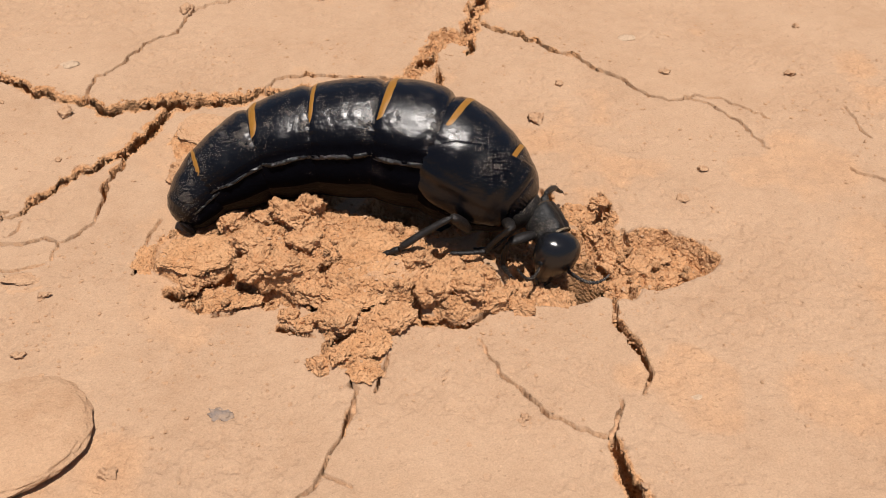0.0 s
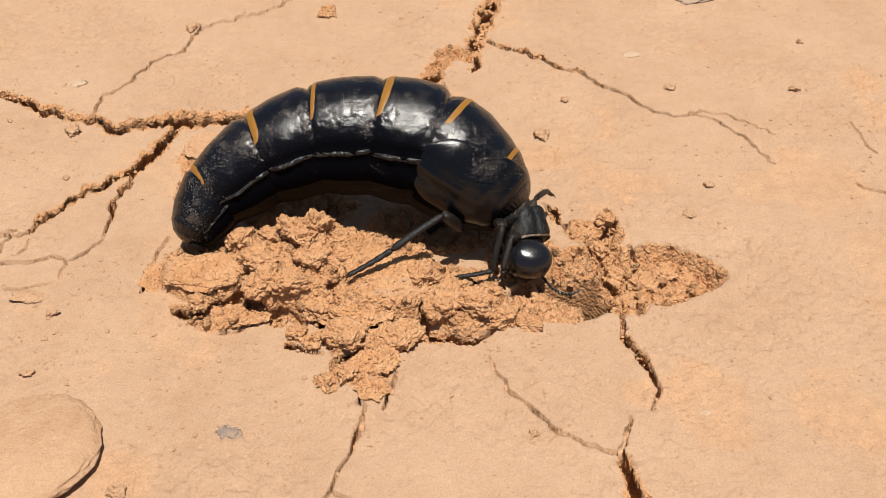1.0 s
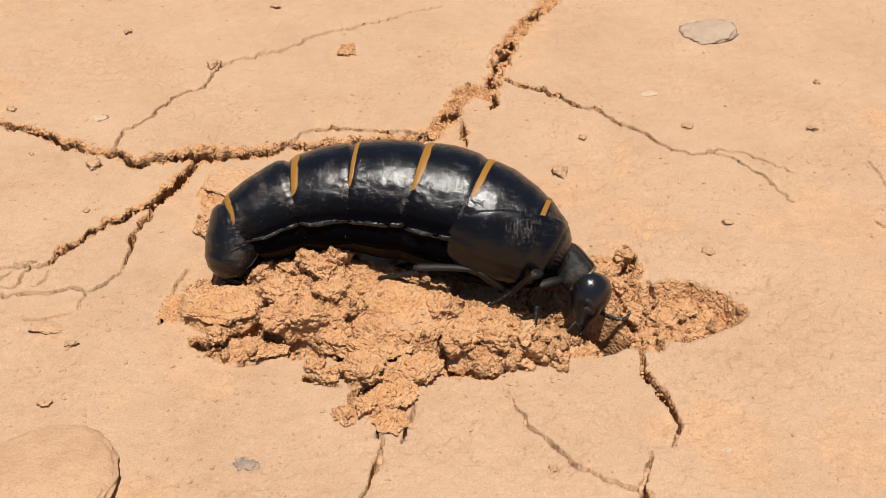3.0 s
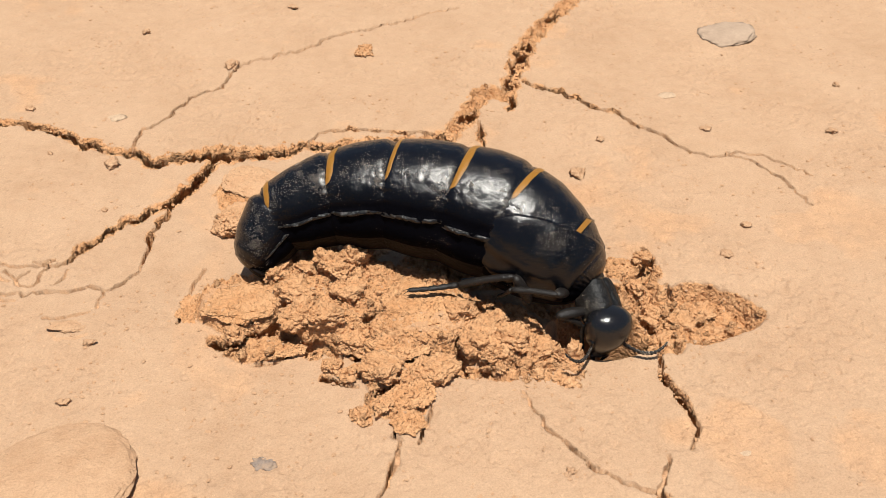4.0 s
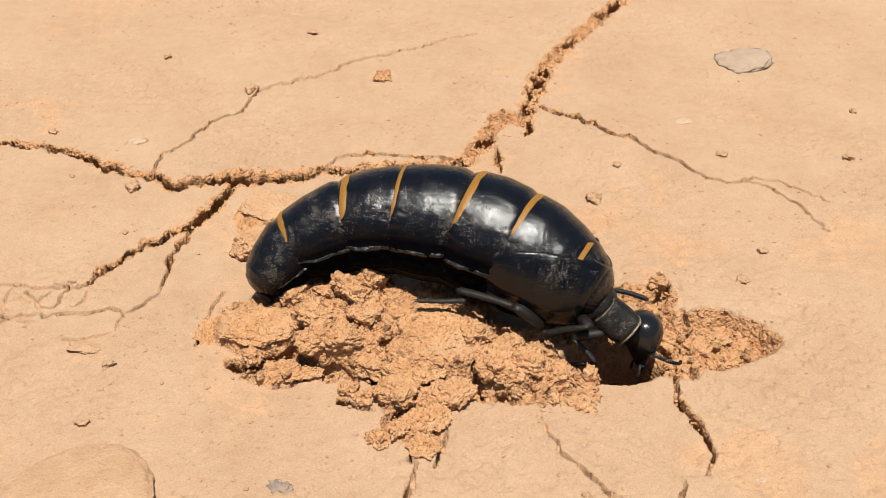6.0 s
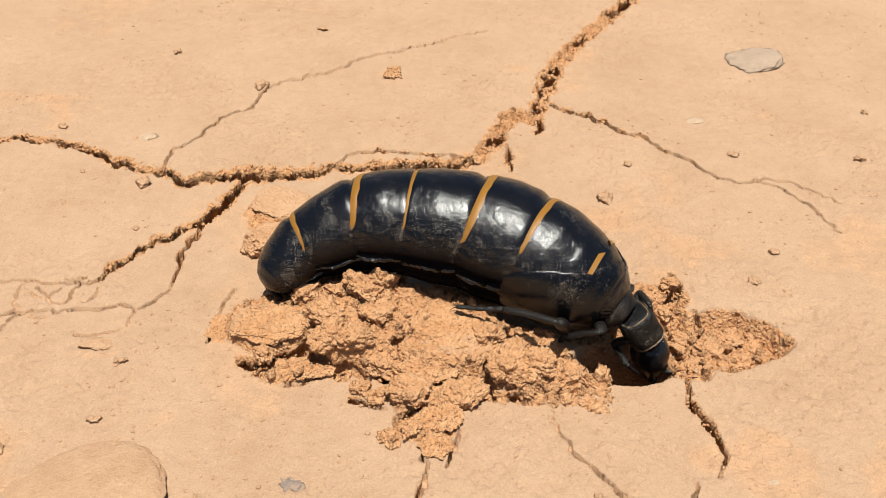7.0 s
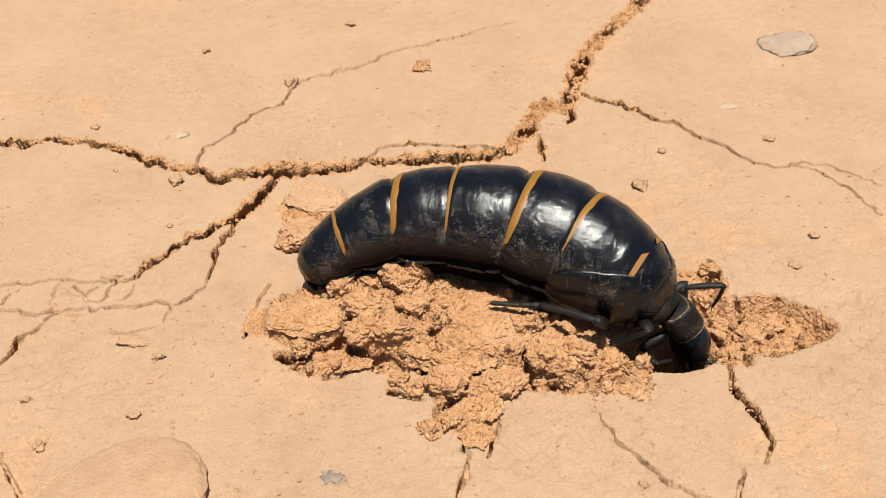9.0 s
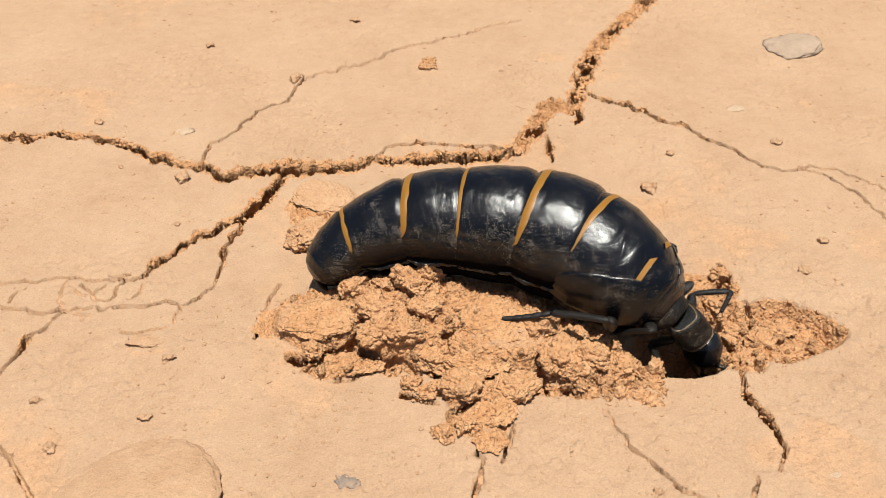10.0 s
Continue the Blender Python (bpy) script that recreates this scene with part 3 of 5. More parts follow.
for k, (x, y, r) in enumerate(PEBBLES):
    lump("pebble", x, y, r, r * 0.9, r * 0.65, M_CLOD_PALE, 40 + k, "tiny tan clay pebble stuck on the crust", "pebble", "pebbles on the clay", jag=0.6, detail=4, grain=0.16)
# pale patches of the crust itself, added as thin flush lumps
lump("pale_patch", -41.8, 32.9, 2.0, 1.6, 0.16, M_PALE, 61, "chalky pale patch on the crust, built as a thin lump", "stone", sink=0.42, jag=0.6).matrix_basis = pose(-41.8 * MM, 32.9 * MM, (height(-41.8, 32.9) - 0.03) * MM, 0, 0, 15)
lump("pale_patch", 54.6, 43.4, 1.9, 1.1, 0.16, M_PALE, 62, "cream pale patch on the crust, built as a thin lump", "stone", sink=0.42, jag=0.4).matrix_basis = pose(54.6 * MM, 43.4 * MM, (height(54.6, 43.4) - 0.03) * MM, 0, 0, 15)
lump("pale_patch", 51.9, -39.2, 0.9, 0.5, 0.16, M_PALE, 63, "small cream patch on the crust, built as a thin lump", "stone", sink=0.42, jag=0.4).matrix_basis = pose(51.9 * MM, -39.2 * MM, (height(51.9, -39.2) - 0.03) * MM, 0, 0, 15)
# bluish smear on the crust; the thin lump is added to stand for it
lump("blue_grey_mark", -5.2, -42.0, 1.5, 1.0, 0.3, M_BLUE, 64, "blue-grey smear on the crust, built as a flush flake", "stone", sink=0.5, jag=0.5, detail=4, grain=0.25)
lump("clay_flake", -34.5, -20.0, 2.6, 1.4, 0.4, M_CLOD_PALE, 65, "flat flake of tan crust lying loose", "clod", sink=0.42, jag=0.35, detail=5, grain=0.2)
lump("clay_chunk", -16.0, 3.4, 3.7, 4.0, 2.1, M_ORANGE, 66, "orange clay chunk broken out of the crust", "clod", jag=0.32, sink=0.3, detail=6, grain=0.3)
lump("clay_chunk", -14.6, 12.8, 5.0, 4.0, 0.8, M_CHUNK, 67, "pale tan clay chunk beside a crack", "clod", jag=0.18, sink=0.25, detail=6, grain=0.12)

# broken plates of crust: x, y, half axes, thickness, height of the middle, tilts and turn, material, seed
PLATES = [(-11.2, -17.0, 6.0, 3.5, 0.8, 2.7, 6, -4, 10, M_SLAB, 71, "broken plate of clay crust lying on the dug soil"),
          (-18.2, -16.2, 2.4, 3.0, 0.5, 0.3, 4, 4, 20, M_SLAB, 72, "tilted flake of clay crust at the heap's edge"),
          (12.6, -19.2, 5.8, 4.4, 0.8, 4.2, 12, 2, -12, M_SLAB, 73, "smooth slab of clay crust half buried in dug soil"),
          (9.8, -24.4, 4.2, 2.4, 0.8, 2.2, 12, 2, 4, M_SLAB, 74, "smooth plate of crust over a dark gap"),
          (11.8, -31.6, 3.1, 2.2, 0.7, 1.0, 6, -3, 10, M_SLAB, 75, "flat crumbly plate of crust on the clay"),
          (11.8, -35.6, 2.2, 1.9, 0.35, 0.35, 4, 2, -20, M_SLAB, 76, "thin plate of crust lifted off the clay"),
          (-6.2, -24.0, 4.2, 1.3, 0.4, 0.5, 5, 0, 12, M_SLAB, 77, "thin sliver of crust lifted off the clay")]
for x, y, rx, ry, rz, z, tilt, lean, turn, mat, seed, label in PLATES:
    ob = lump("crust_plate", x, y, rx, ry, rz, mat, seed, label, "clod", jag=0.3, detail=6, grain=0.3 if mat is M_SLAB else 0.16)
    ob.matrix_basis = pose(x * MM, y * MM, z * MM, tilt, lean, turn)
# rough lumps of dug soil: x, y, half axes, height
CLODS = [(-12.0, -21.6, 2.0, 1.4, 1.2), (-8.4, -21.6, 3.4, 1.8, 1.3), (-3.2, -20.4, 3.2, 2.5, 2.1), (-4.4, -16.4, 2.8, 2.4, 1.7), (0.4, -21.2, 2.7, 2.0, 1.7), (3.8, -23.0, 2.8, 1.8, 1.4),
         (1.4, -26.4, 1.5, 1.2, 1.1), (4.0, -27.4, 1.7, 1.3, 1.1), (8.0, -28.4, 2.7, 2.5, 1.7), (14.6, -27.6, 3.0, 2.2, 1.4), (5.8, -34.4, 1.8, 1.5, 1.1), (8.4, -33.4, 1.4, 1.5, 0.9),
         (20.4, -22.8, 3.4, 2.7, 2.2), (24.6, -23.2, 2.8, 2.2, 1.8), (28.4, -23.6, 2.3, 1.7, 1.2), (31.8, -24.2, 1.9, 1.2, 0.8), (17.6, -19.2, 2.2, 2.2, 1.6), (22.2, -19.4, 2.2, 1.8, 1.4),
         (0.4, -12.4, 2.2, 1.8, 1.8), (3.0, -11.6, 2.3, 1.9, 2.2), (1.6, -13.8, 2.0, 1.6, 1.3), (-3.4, -11.6, 1.9, 1.6, 1.2), (6.4, -12.4, 1.8, 1.5, 1.2), (2.6, -16.2, 2.6, 2.1, 1.5), (-7.4, -12.0, 2.4, 1.8, 1.2),
         (43.8, -3.8, 1.4, 1.1, 1.0), (42.8, -7.6, 1.2, 1.6, 0.9), (45.0, -10.6, 2.2, 1.9, 1.6), (48.6, -13.6, 2.6, 2.1, 1.5), (46.2, -16.4, 2.2, 1.7, 1.4), (51.6, -10.8, 2.4, 1.7, 1.3), (52.6, -15.2, 2.3, 1.6, 1.2)]
for k, (x, y, rx, ry, rz) in enumerate(CLODS):
    lump("soil_clod", x, y, rx, ry, rz, M_CLOD, 120 + k, "rough orange clod of dug soil with crumbly faces", "clod", "dug clods", sink=0.42, turn=(37 * k) % 90 - 45, jag=0.42, detail=5, grain=0.3)


def crumb_shape(seed, detail):
    """Corners and faces of a chipped crumb about 1 mm in radius."""
    rng = random.Random(seed)
    bm = bmesh.new()
    bmesh.ops.create_icosphere(bm, subdivisions=detail, radius=1.0)
    cuts = []
    for k in range(8):
        n = Vector((rng.gauss(0, 1), rng.gauss(0, 1), rng.gauss(0, 1))).normalized()
        cuts.append((n, rng.uniform(0.45, 0.85)))
    off = Vector((seed * 3.1, seed * 1.7, 0))
    for v in bm.verts:
        p = v.co.copy()
        for n, d in cuts:
            over = p.dot(n) - d
            if over > 0:
                p -= n * (over * 0.92)
        v.co = p * (1 + 0.3 * noise.noise(p * 1.5 + off) + 0.35 * noise.noise(p * 3.6 + off) + (0.3 * noise.noise(p * 7.5 + off) if detail > 2 else 0)) * 1.15
    bm.verts.ensure_lookup_table()
    verts = np.array([v.co for v in bm.verts])
    faces = np.array([[v.index for v in f.verts] for f in bm.faces])
    bm.free()
    return verts, faces


def crumb_heap():
    """Crumbled soil over the heaps, hollows and wide cracks: the larger lumps one by one, the small ones as one heap."""
    rng = np.random.default_rng(9)
    n = 140000
    x = np.concatenate([rng.uniform(-24, 62, n // 2), rng.uniform(-40, 72, n // 2)])
    y = np.concatenate([rng.uniform(-38, -3, n // 2), rng.uniform(-38, 100, n // 2)])
    z, loose, _, _ = terrain(x.reshape(1, -1), y.reshape(1, -1))
    z, loose = z.ravel(), loose.ravel()
    want = (loose > 0.62) & (rng.random(n) < np.where(loose > 0.85, 1.0, 0.45)) & (z > -6)
    x, y, z = x[want], y[want], z[want]
    order = rng.permutation(len(x))[:5600]
    x, y, z = x[order], y[order], z[order]
    r = np.minimum(0.75, 0.10 * (1 - rng.random(len(x))) ** -0.38)
    r = np.where(y > 12, np.minimum(r, 0.62), r)
    # broken bits fill the wide cracks
    spots = []
    for path, depth in CRACKS:
        for (x0, y0, w0), (x1, y1, w1) in zip(path, path[1:]):
            if w0 > 0.36 and y0 > -12:
                for k in range(int(1 + 3 * w0)):
                    u = rng.random()
                    spots.append((x0 + (x1 - x0) * u + rng.normal(0, 0.75 * w0), y0 + (y1 - y0) * u + abs(rng.normal(0, 1.3 * w0)) + 0.2 * w0, rng.uniform(0.12, 0.2 + 0.3 * min(1, w0))))
    spots = np.array(spots)
    sz = terrain(spots[:, 0].reshape(1, -1), spots[:, 1].reshape(1, -1))[0].ravel()
    x, y, r = np.append(x, spots[:, 0]), np.append(y, spots[:, 1]), np.append(r, spots[:, 2])
    z = np.append(z, np.maximum(sz, -2.0))
    shapes = [crumb_shape(k, 2) for k in range(20)]
    big = np.argsort(-r)
    meshes = []
    for k in range(12):
        v, f = crumb_shape(100 + k, 3)
        me = bpy.data.meshes.new("soil_lump")
        me.from_pydata((v * MM).tolist(), [], f.tolist())
        me.polygons.foreach_set("use_smooth", np.ones(len(f), dtype=bool))
        me.materials.append(M_CLOD)
        meshes.append(me)
    for j, i in enumerate(big[:110]):
        ob = new("soil_lump", meshes[j % 12])
        q = float(r[i])
        turn = [float(v) for v in rng.uniform(0, 360, 3)]
        ob.matrix_basis = pose(x[i] * MM, y[i] * MM, (z[i] + 0.1 * q) * MM, *turn) @ Matrix.Diagonal((q * 1.05, q * float(rng.uniform(0.75, 1.05)), q * 0.8, 1))
        tagged(ob, "crumbly orange lump of freshly dug soil", "clod", "dug lumps")
    verts, faces, base = [], [], 0
    for i in big[110:]:
        v, f = shapes[int(rng.integers(20))]
        m = np.array(Euler(rng.uniform(0, 6.28, 3)).to_matrix())
        verts.append((v * r[i] * np.array((1.0, rng.uniform(0.75, 1.1), 0.85))) @ m.T + np.array((x[i], y[i], z[i] - 0.22 * r[i])))
        faces.append(f + base)
        base += len(v)
    verts, faces = np.concatenate(verts) * MM, np.concatenate(faces)
    me = bpy.data.meshes.new("soil_heap")
    me.vertices.add(len(verts))
    me.vertices.foreach_set("co", verts.astype(np.float32).ravel())
    me.loops.add(faces.size)
    me.loops.foreach_set("vertex_index", faces.ravel().astype(np.int32))
    me.polygons.add(len(faces))
    me.polygons.foreach_set("loop_start", np.arange(0, faces.size, 3, dtype=np.int32))
    me.update(calc_edges=True)
    me.materials.append(M_CLOD)
    tagged(new("soil_heap", me), "heap of crumbled orange soil dug out of the clay", "soil heap", kind="stuff")


crumb_heap()


def scatter_crumbs():
    """Grit and crumbs strewn over the crust, thicker round the digging."""
    rng = np.random.default_rng(5)
    n = 9000
    x, y = rng.uniform(-75, 105, 4 * n), rng.uniform(-55, 100, 4 * n)
    patch = fbm(x, y, 9, 3, 0.6, 31.0)
    keep = np.argsort(-(patch + 0.7 * rng.random(4 * n)))[:n]
    x, y = rng.permutation(np.stack([x[keep], y[keep]], 1)).T.copy()
    m = 2200
    x[:m], y[:m] = 14 + 26 * rng.normal(0, 1, m), -20 + 13 * rng.normal(0, 1, m)
    r = 0.06 + 0.26 * rng.random(n) ** 5
    z = terrain(x.reshape(1, -1), y.reshape(1, -1))[0]
    z = z.ravel()
    base = np.array([(1, 0, 0), (-1, 0, 0), (0, 1, 0), (0, -1, 0), (0, 0, 1), (0, 0, -1), (0.6, 0.6, 0.55), (-0.6, 0.6, 0.55), (0.6, -0.6, 0.55), (-0.6, -0.6, 0.55)], float)
    tris = [(0, 6, 8), (2, 6, 7), (1, 7, 9), (3, 8, 9), (4, 6, 7), (4, 7, 9), (4, 9, 8), (4, 8, 6), (0, 6, 2), (2, 7, 1), (1, 9, 3), (3, 8, 0), (0, 2, 5), (2, 1, 5), (1, 3, 5), (3, 0, 5)]
    verts, faces = [], []
    for k in range(n):
        p = base * (1 + 0.5 * (rng.random((10, 1)) - 0.5)) * r[k] * np.array((rng.uniform(0.8, 1.4), rng.uniform(0.8, 1.3), 0.7))
        a = rng.uniform(0, 6.28)
        q = np.stack([p[:, 0] * math.cos(a) - p[:, 1] * math.sin(a) + x[k], p[:, 0] * math.sin(a) + p[:, 1] * math.cos(a) + y[k], p[:, 2] + z[k] + 0.02 * r[k]], 1) * MM
        faces += [tuple(i + 10 * k for i in f) for f in tris]
        verts += q.tolist()
    me = bpy.data.meshes.new("soil_crumbs")
    me.from_pydata(verts, [], faces)
    me.materials.append(M_CLOD_PALE)
    tagged(new("soil_crumbs", me), "fine tan grit and soil crumbs strewn over the clay", "soil crumbs", kind="stuff")


scatter_crumbs()


# ---- the beetle (millimetres in its own space, x towards the head, z towards the back) ----
BASE = Vector((14.0, -6.0, 0.0))
beetle = tagged(new("beetle"), "swollen black blister beetle with orange bands digging in clay", "beetle")
beetle.location = BASE * MM


def part(name, bm, mat, parent, label="", smooth=True):
    for f in bm.faces:
        f.smooth = smooth
    bmesh.ops.recalc_face_normals(bm, faces=bm.faces)
    me = bpy.data.meshes.new(name)
    bm.to_mesh(me)
    bm.free()
    me.materials.append(mat)
    ob = new(name, me)
    ob.parent = parent
    return tagged(ob, label)


def loft(rings, close=True, caps=True):
    """A skin over rings of points, in order."""
    bm = bmesh.new()
    rows = [[bm.verts.new(Vector(p) * MM) for p in ring] for ring in rings]
    n = len(rows[0])
    for a, b in zip(rows, rows[1:]):
        for k in range(n if close else n - 1):
            bm.faces.new((a[k], a[(k + 1) % n], b[(k + 1) % n], b[k]))
    if caps and close:
        for row in (rows[0], rows[-1]):
            c = bm.verts.new(sum((v.co for v in row), Vector()) / n)
            for k in range(n):
                bm.faces.new((row[k], row[(k + 1) % n], c))
    return bm


def bell(v, centre, width):
    return math.exp(-(((v - centre) / width) ** 2))


def girth(deg, amp=1.0):
    """Shape of the abdomen's cross-section: side fold at 112 degrees, flattened belly."""
    a = abs(deg)
    f = 1 + amp * (0.032 * bell(a, 112, 3.4) - 0.014 * bell(a, 105, 4)) - 0.022 * bell(a, 120, 5) + 0.018 * bell(a, 134, 8)
    if a > 125:
        u = min(1, (a - 125) / 55)
        f *= 1 + 0.06 * u * u * (3 - 2 * u)
    return f


def lerp(table, s):
    for (s0, v0), (s1, v1) in zip(table, table[1:]):
        if s <= s1:
            u = min(1, max(0, (s - s0) / (s1 - s0)))
            u = u * u * (3 - 2 * u) * 0.4 + u * 0.6
            return v0 + (v1 - v0) * u
    return table[-1][1]


class Segment:
    """One ring of the abdomen: length, radius along it, and its wrinkles."""

    def __init__(self, length, table, seed, tuck=(True, True)):
        self.length, self.table, self.seed, self.tuck = length, table, seed, tuck

    def fold(self, s):
        """How the side fold wanders (degrees) and swells along the ring."""
        x = s * self.length
        return 2.5 * noise.noise(Vector((x * 0.3, self.seed * 5.3, 0.7))), max(0.1, 0.6 + 1.5 * noise.noise(Vector((x * 0.55, self.seed * 2.9, 4.1))))

    def radius(self, s, deg):
        drift, amp = self.fold(s)
        r = 0.965 * lerp(self.table, s) * girth(abs(deg) - drift, amp)
        if self.tuck[0]:
            r -= 0.36 * bell(s, -0.06, 0.075) if s > -0.06 else 0.36 - 9 * (s + 0.06)
        if self.tuck[1]:
            r -= 0.36 * bell(s, 1.06, 0.075) if s < 1.06 else 0.36 + 9 * (s - 1.06)
        a = abs(deg)
        if self.tuck[1]:
            r += 0.12 * math.sin(math.pi * min(1, max(0, s)))
        # creases fan out from the ends of the bands over the soft flank
        soft = bell(a, 88, 24)
        x = s * self.length
        p = Vector((x * 0.55, math.radians(deg) * 7.5, self.seed * 7.7))
        folds = noise.noise(Vector((x * 0.5 + 1.5 * noise.noise(p * 0.35), math.radians(deg) * 4.2, self.seed * 3.1)))
        r += soft * (0.11 * noise.noise(p * 0.9) + 0.07 * noise.noise(p * 2.4)) + 0.06 * folds * (0.4 + soft)
        r += (soft + 0.6 * bell(a, 125, 14)) * 0.05 * noise.noise(p * 4.6)
        r += soft * 0.10 * math.sin(math.radians(deg) * 34 + 3 * noise.noise(p * 0.4)) * (bell(s, 0.02, 0.16) + bell(s, 0.98, 0.14))
        r -= 0.2 * bell(a, 112, 6) * (0.2 + noise.noise(Vector((x * 0.9, self.seed, 0.3))))
        # cross creases on the back
        r -= 0.05 * step_up(45 - a, 10) * max(0, noise.noise(Vector((x * 1.5, deg * 0.02, self.seed))))
        return r

    def point(self, s, deg, lift=0.0):
        r = self.radius(s, deg) + lift
        a = math.radians(deg)
        return (s * self.length, -r * math.sin(a), r * math.cos(a))


def step_up(v, w):
    return min(1.0, max(0.0, v / w))


def tube_points(seg, s, n=150):
    return [seg.point(s, -180 + 360 * k / n) for k in range(n)]


SEGMENTS = [
    Segment(6.6, [(-0.30, 0.4), (-0.26, 1.5), (-0.18, 2.5), (0.0, 3.45), (0.4, 4.3), (1.0, 5.0), (1.2, 5.1)], 1, (False, True)),
    Segment(8.7, [(-0.2, 4.6), (0.0, 4.95), (0.5, 5.9), (1.0, 6.6), (1.2, 6.7)], 2),
    Segment(7.9, [(-0.2, 6.3), (0.0, 6.65), (0.5, 7.25), (1.0, 7.55), (1.2, 7.55)], 3),
    Segment(8.7, [(-0.2, 7.4), (0.0, 7.6), (0.5, 8.05), (1.0, 8.15), (1.2, 8.1)], 4),
    Segment(7.7, [(-0.2, 8.1), (0.0, 8.3), (0.5, 8.6), (1.0, 8.45), (1.2, 8.4)], 5),
    Segment(14.2, [(-0.1, 8.1), (0.0, 8.3), (0.25, 8.4), (0.5, 7.7), (0.7, 6.75), (0.86, 5.5), (0.95, 4.5), (1.02, 3.3), (1.06, 1.8)], 6, (True, False)),
]
BANDS = {1: 0.85, 2: 1.15, 3: 0.5, 4: 1.15, 5: 0.7}


def make_segment(i):
    seg = SEGMENTS[i]
    lo = -0.295 if i == 0 else -0.13
    hi = 1.055 if i == 5 else 1.13
    n = 56 if i < 5 else 72
    bm = loft([tube_points(seg, lo + (hi - lo) * k / n) for k in range(n + 1)])
    ob = part("abdomen_segment" if i < 5 else "front_abdomen_segment", bm, M_SKIN, beetle)
    ob.data.materials.append(M_BELLY)
    for f in ob.data.polygons:
        a = abs(math.degrees(math.atan2(f.center.y, f.center.z)))
        f.material_index = 1 if a > (152 if i == 5 else 143) else 0
    if i < 5:
        for side in (-1, 1):
            crease = []
            for k in range(49):
                s = 0.01 + 0.98 * k / 48
                drift, amp = seg.fold(s)
                swell = 0.17 * min(1.3, amp) * (math.sin(math.pi * k / 48) ** 0.4 if 0 < k < 48 else 0)
                row = []
                for q in range(9):
                    v = (q - 4) / 4
                    p = Vector((s * seg.length * 1.6, v * 1.3, i * 3.3 + side))
                    row.append(seg.point(s, side * (112 + drift + 3.0 * v), swell * (1 - v * v) + 0.16 * noise.noise(p) * (1 - v * v) - 0.03 * v * v))
                crease.append(row)
            part("side_fold", loft(crease, close=False), M_FOLD, ob, "crumpled dusty fold along the side")
    if i in BANDS:
        strip, w = [], BANDS[i] / seg.length
        for k in range(61):
            end = 66 if i == 5 else 77
            deg = -end + 2 * end * k / 60
            u = abs(deg) / end
            reach = w * (1 - u ** 7) ** 0.6 * (1 + 0.25 * noise.noise(Vector((deg * 0.07, i, 0)))) + 0.004
            first = 0.035 - 0.055 * math.cos(math.radians(deg)) if i == 5 else -0.03
            strip.append([seg.point(first + (reach + 0.03) * q, deg, 0.05 - 0.09 * (abs(q - 0.5) * 2) ** 3) for q in (0, 0.25, 0.5, 0.75, 1)])
        part("orange_band", loft(strip, close=False), M_BAND, ob, "dull orange membrane band across the back")
    if i == 0:
        tip = []
        for k in range(9):
            s = -0.315 + 0.02 * k
            r = max(0.15, 2.1 * math.sin(math.pi * min(1, 0.12 + k / 10)) ** 0.7)
            tip.append([(s * 6.6 - 0.1, r * math.cos(a), r * 0.7 * math.sin(a) - 1.4) for a in np.linspace(0, 2 * math.pi, 28, endpoint=False)])
        part("tail_plate", loft(tip), M_BELLY, ob, "dark brown blunt tail plate")
    if i == 5:
        for side, name in ((-1, "wing_case"), (1, "wing_case")):
            outer, inner = [], []
            for k in range(49):
                s = -0.06 + 0.99 * k / 48
                top = lerp([(-0.06, 112), (0.0, 92), (0.2, 72), (0.45, 58), (0.7, 42), (0.86, 22), (0.93, 8)], s)
                low = lerp([(-0.06, 114), (0.0, 128), (0.3, 142), (0.93, 150)], s)
                row, row2 = [], []
                for q in range(25):
                    deg = top + (low - top) * q / 24
                    edge = min(q, 24 - q, k * 1.2 + 0.2) / 3
                    row.append(smooth_point(seg, s, -side * deg, 0.10 + 0.15 * min(1, edge) ** 0.5))
                    row2.append(smooth_point(seg, s, -side * deg, -0.12))
                outer.append(row)
                inner.append(row2)
            bm = loft([o + r[::-1] for o, r in zip(outer, inner)])
            part(name, bm, M_SHELL, ob, "short smooth black wing case")
            patch = []
            for k in range(13):
                s = 0.66 + 0.045 * k / 12
                d0 = lerp([(0.45, 58), (0.7, 42)], s) + 2
                h = 34 * (0.8 + 0.2 * k / 12)
                patch.append([smooth_point(seg, s - 0.012 * q / 6, -side * (d0 - h * q / 6), 0.15) for q in range(7)])
            part("orange_patch", loft(patch, close=False), M_BAND, ob, "small orange wedge beside the wing case")
    return ob


def smooth_point(seg, s, deg, lift):
    r = 0.965 * lerp(seg.table, s) * girth(deg, 0.4) + lift
    a = math.radians(deg)
    return (s * seg.length, -r * math.sin(a), r * math.cos(a))


segments = [make_segment(i) for i in range(6)]


def ellipse_rings(table, n=40, dent=None):
    """Rings along x from rows of x, half width, half height, centre height."""
    out = []
    for x, w, h, c in table:
        ring = []
        for k in range(n):
            a = 2 * math.pi * k / n
            y, z = w * math.cos(a), c + h * math.sin(a)
            if dent:
                y, z = dent(x, y, z)
            ring.append((x, y, z))
        out.append(ring)
    return out


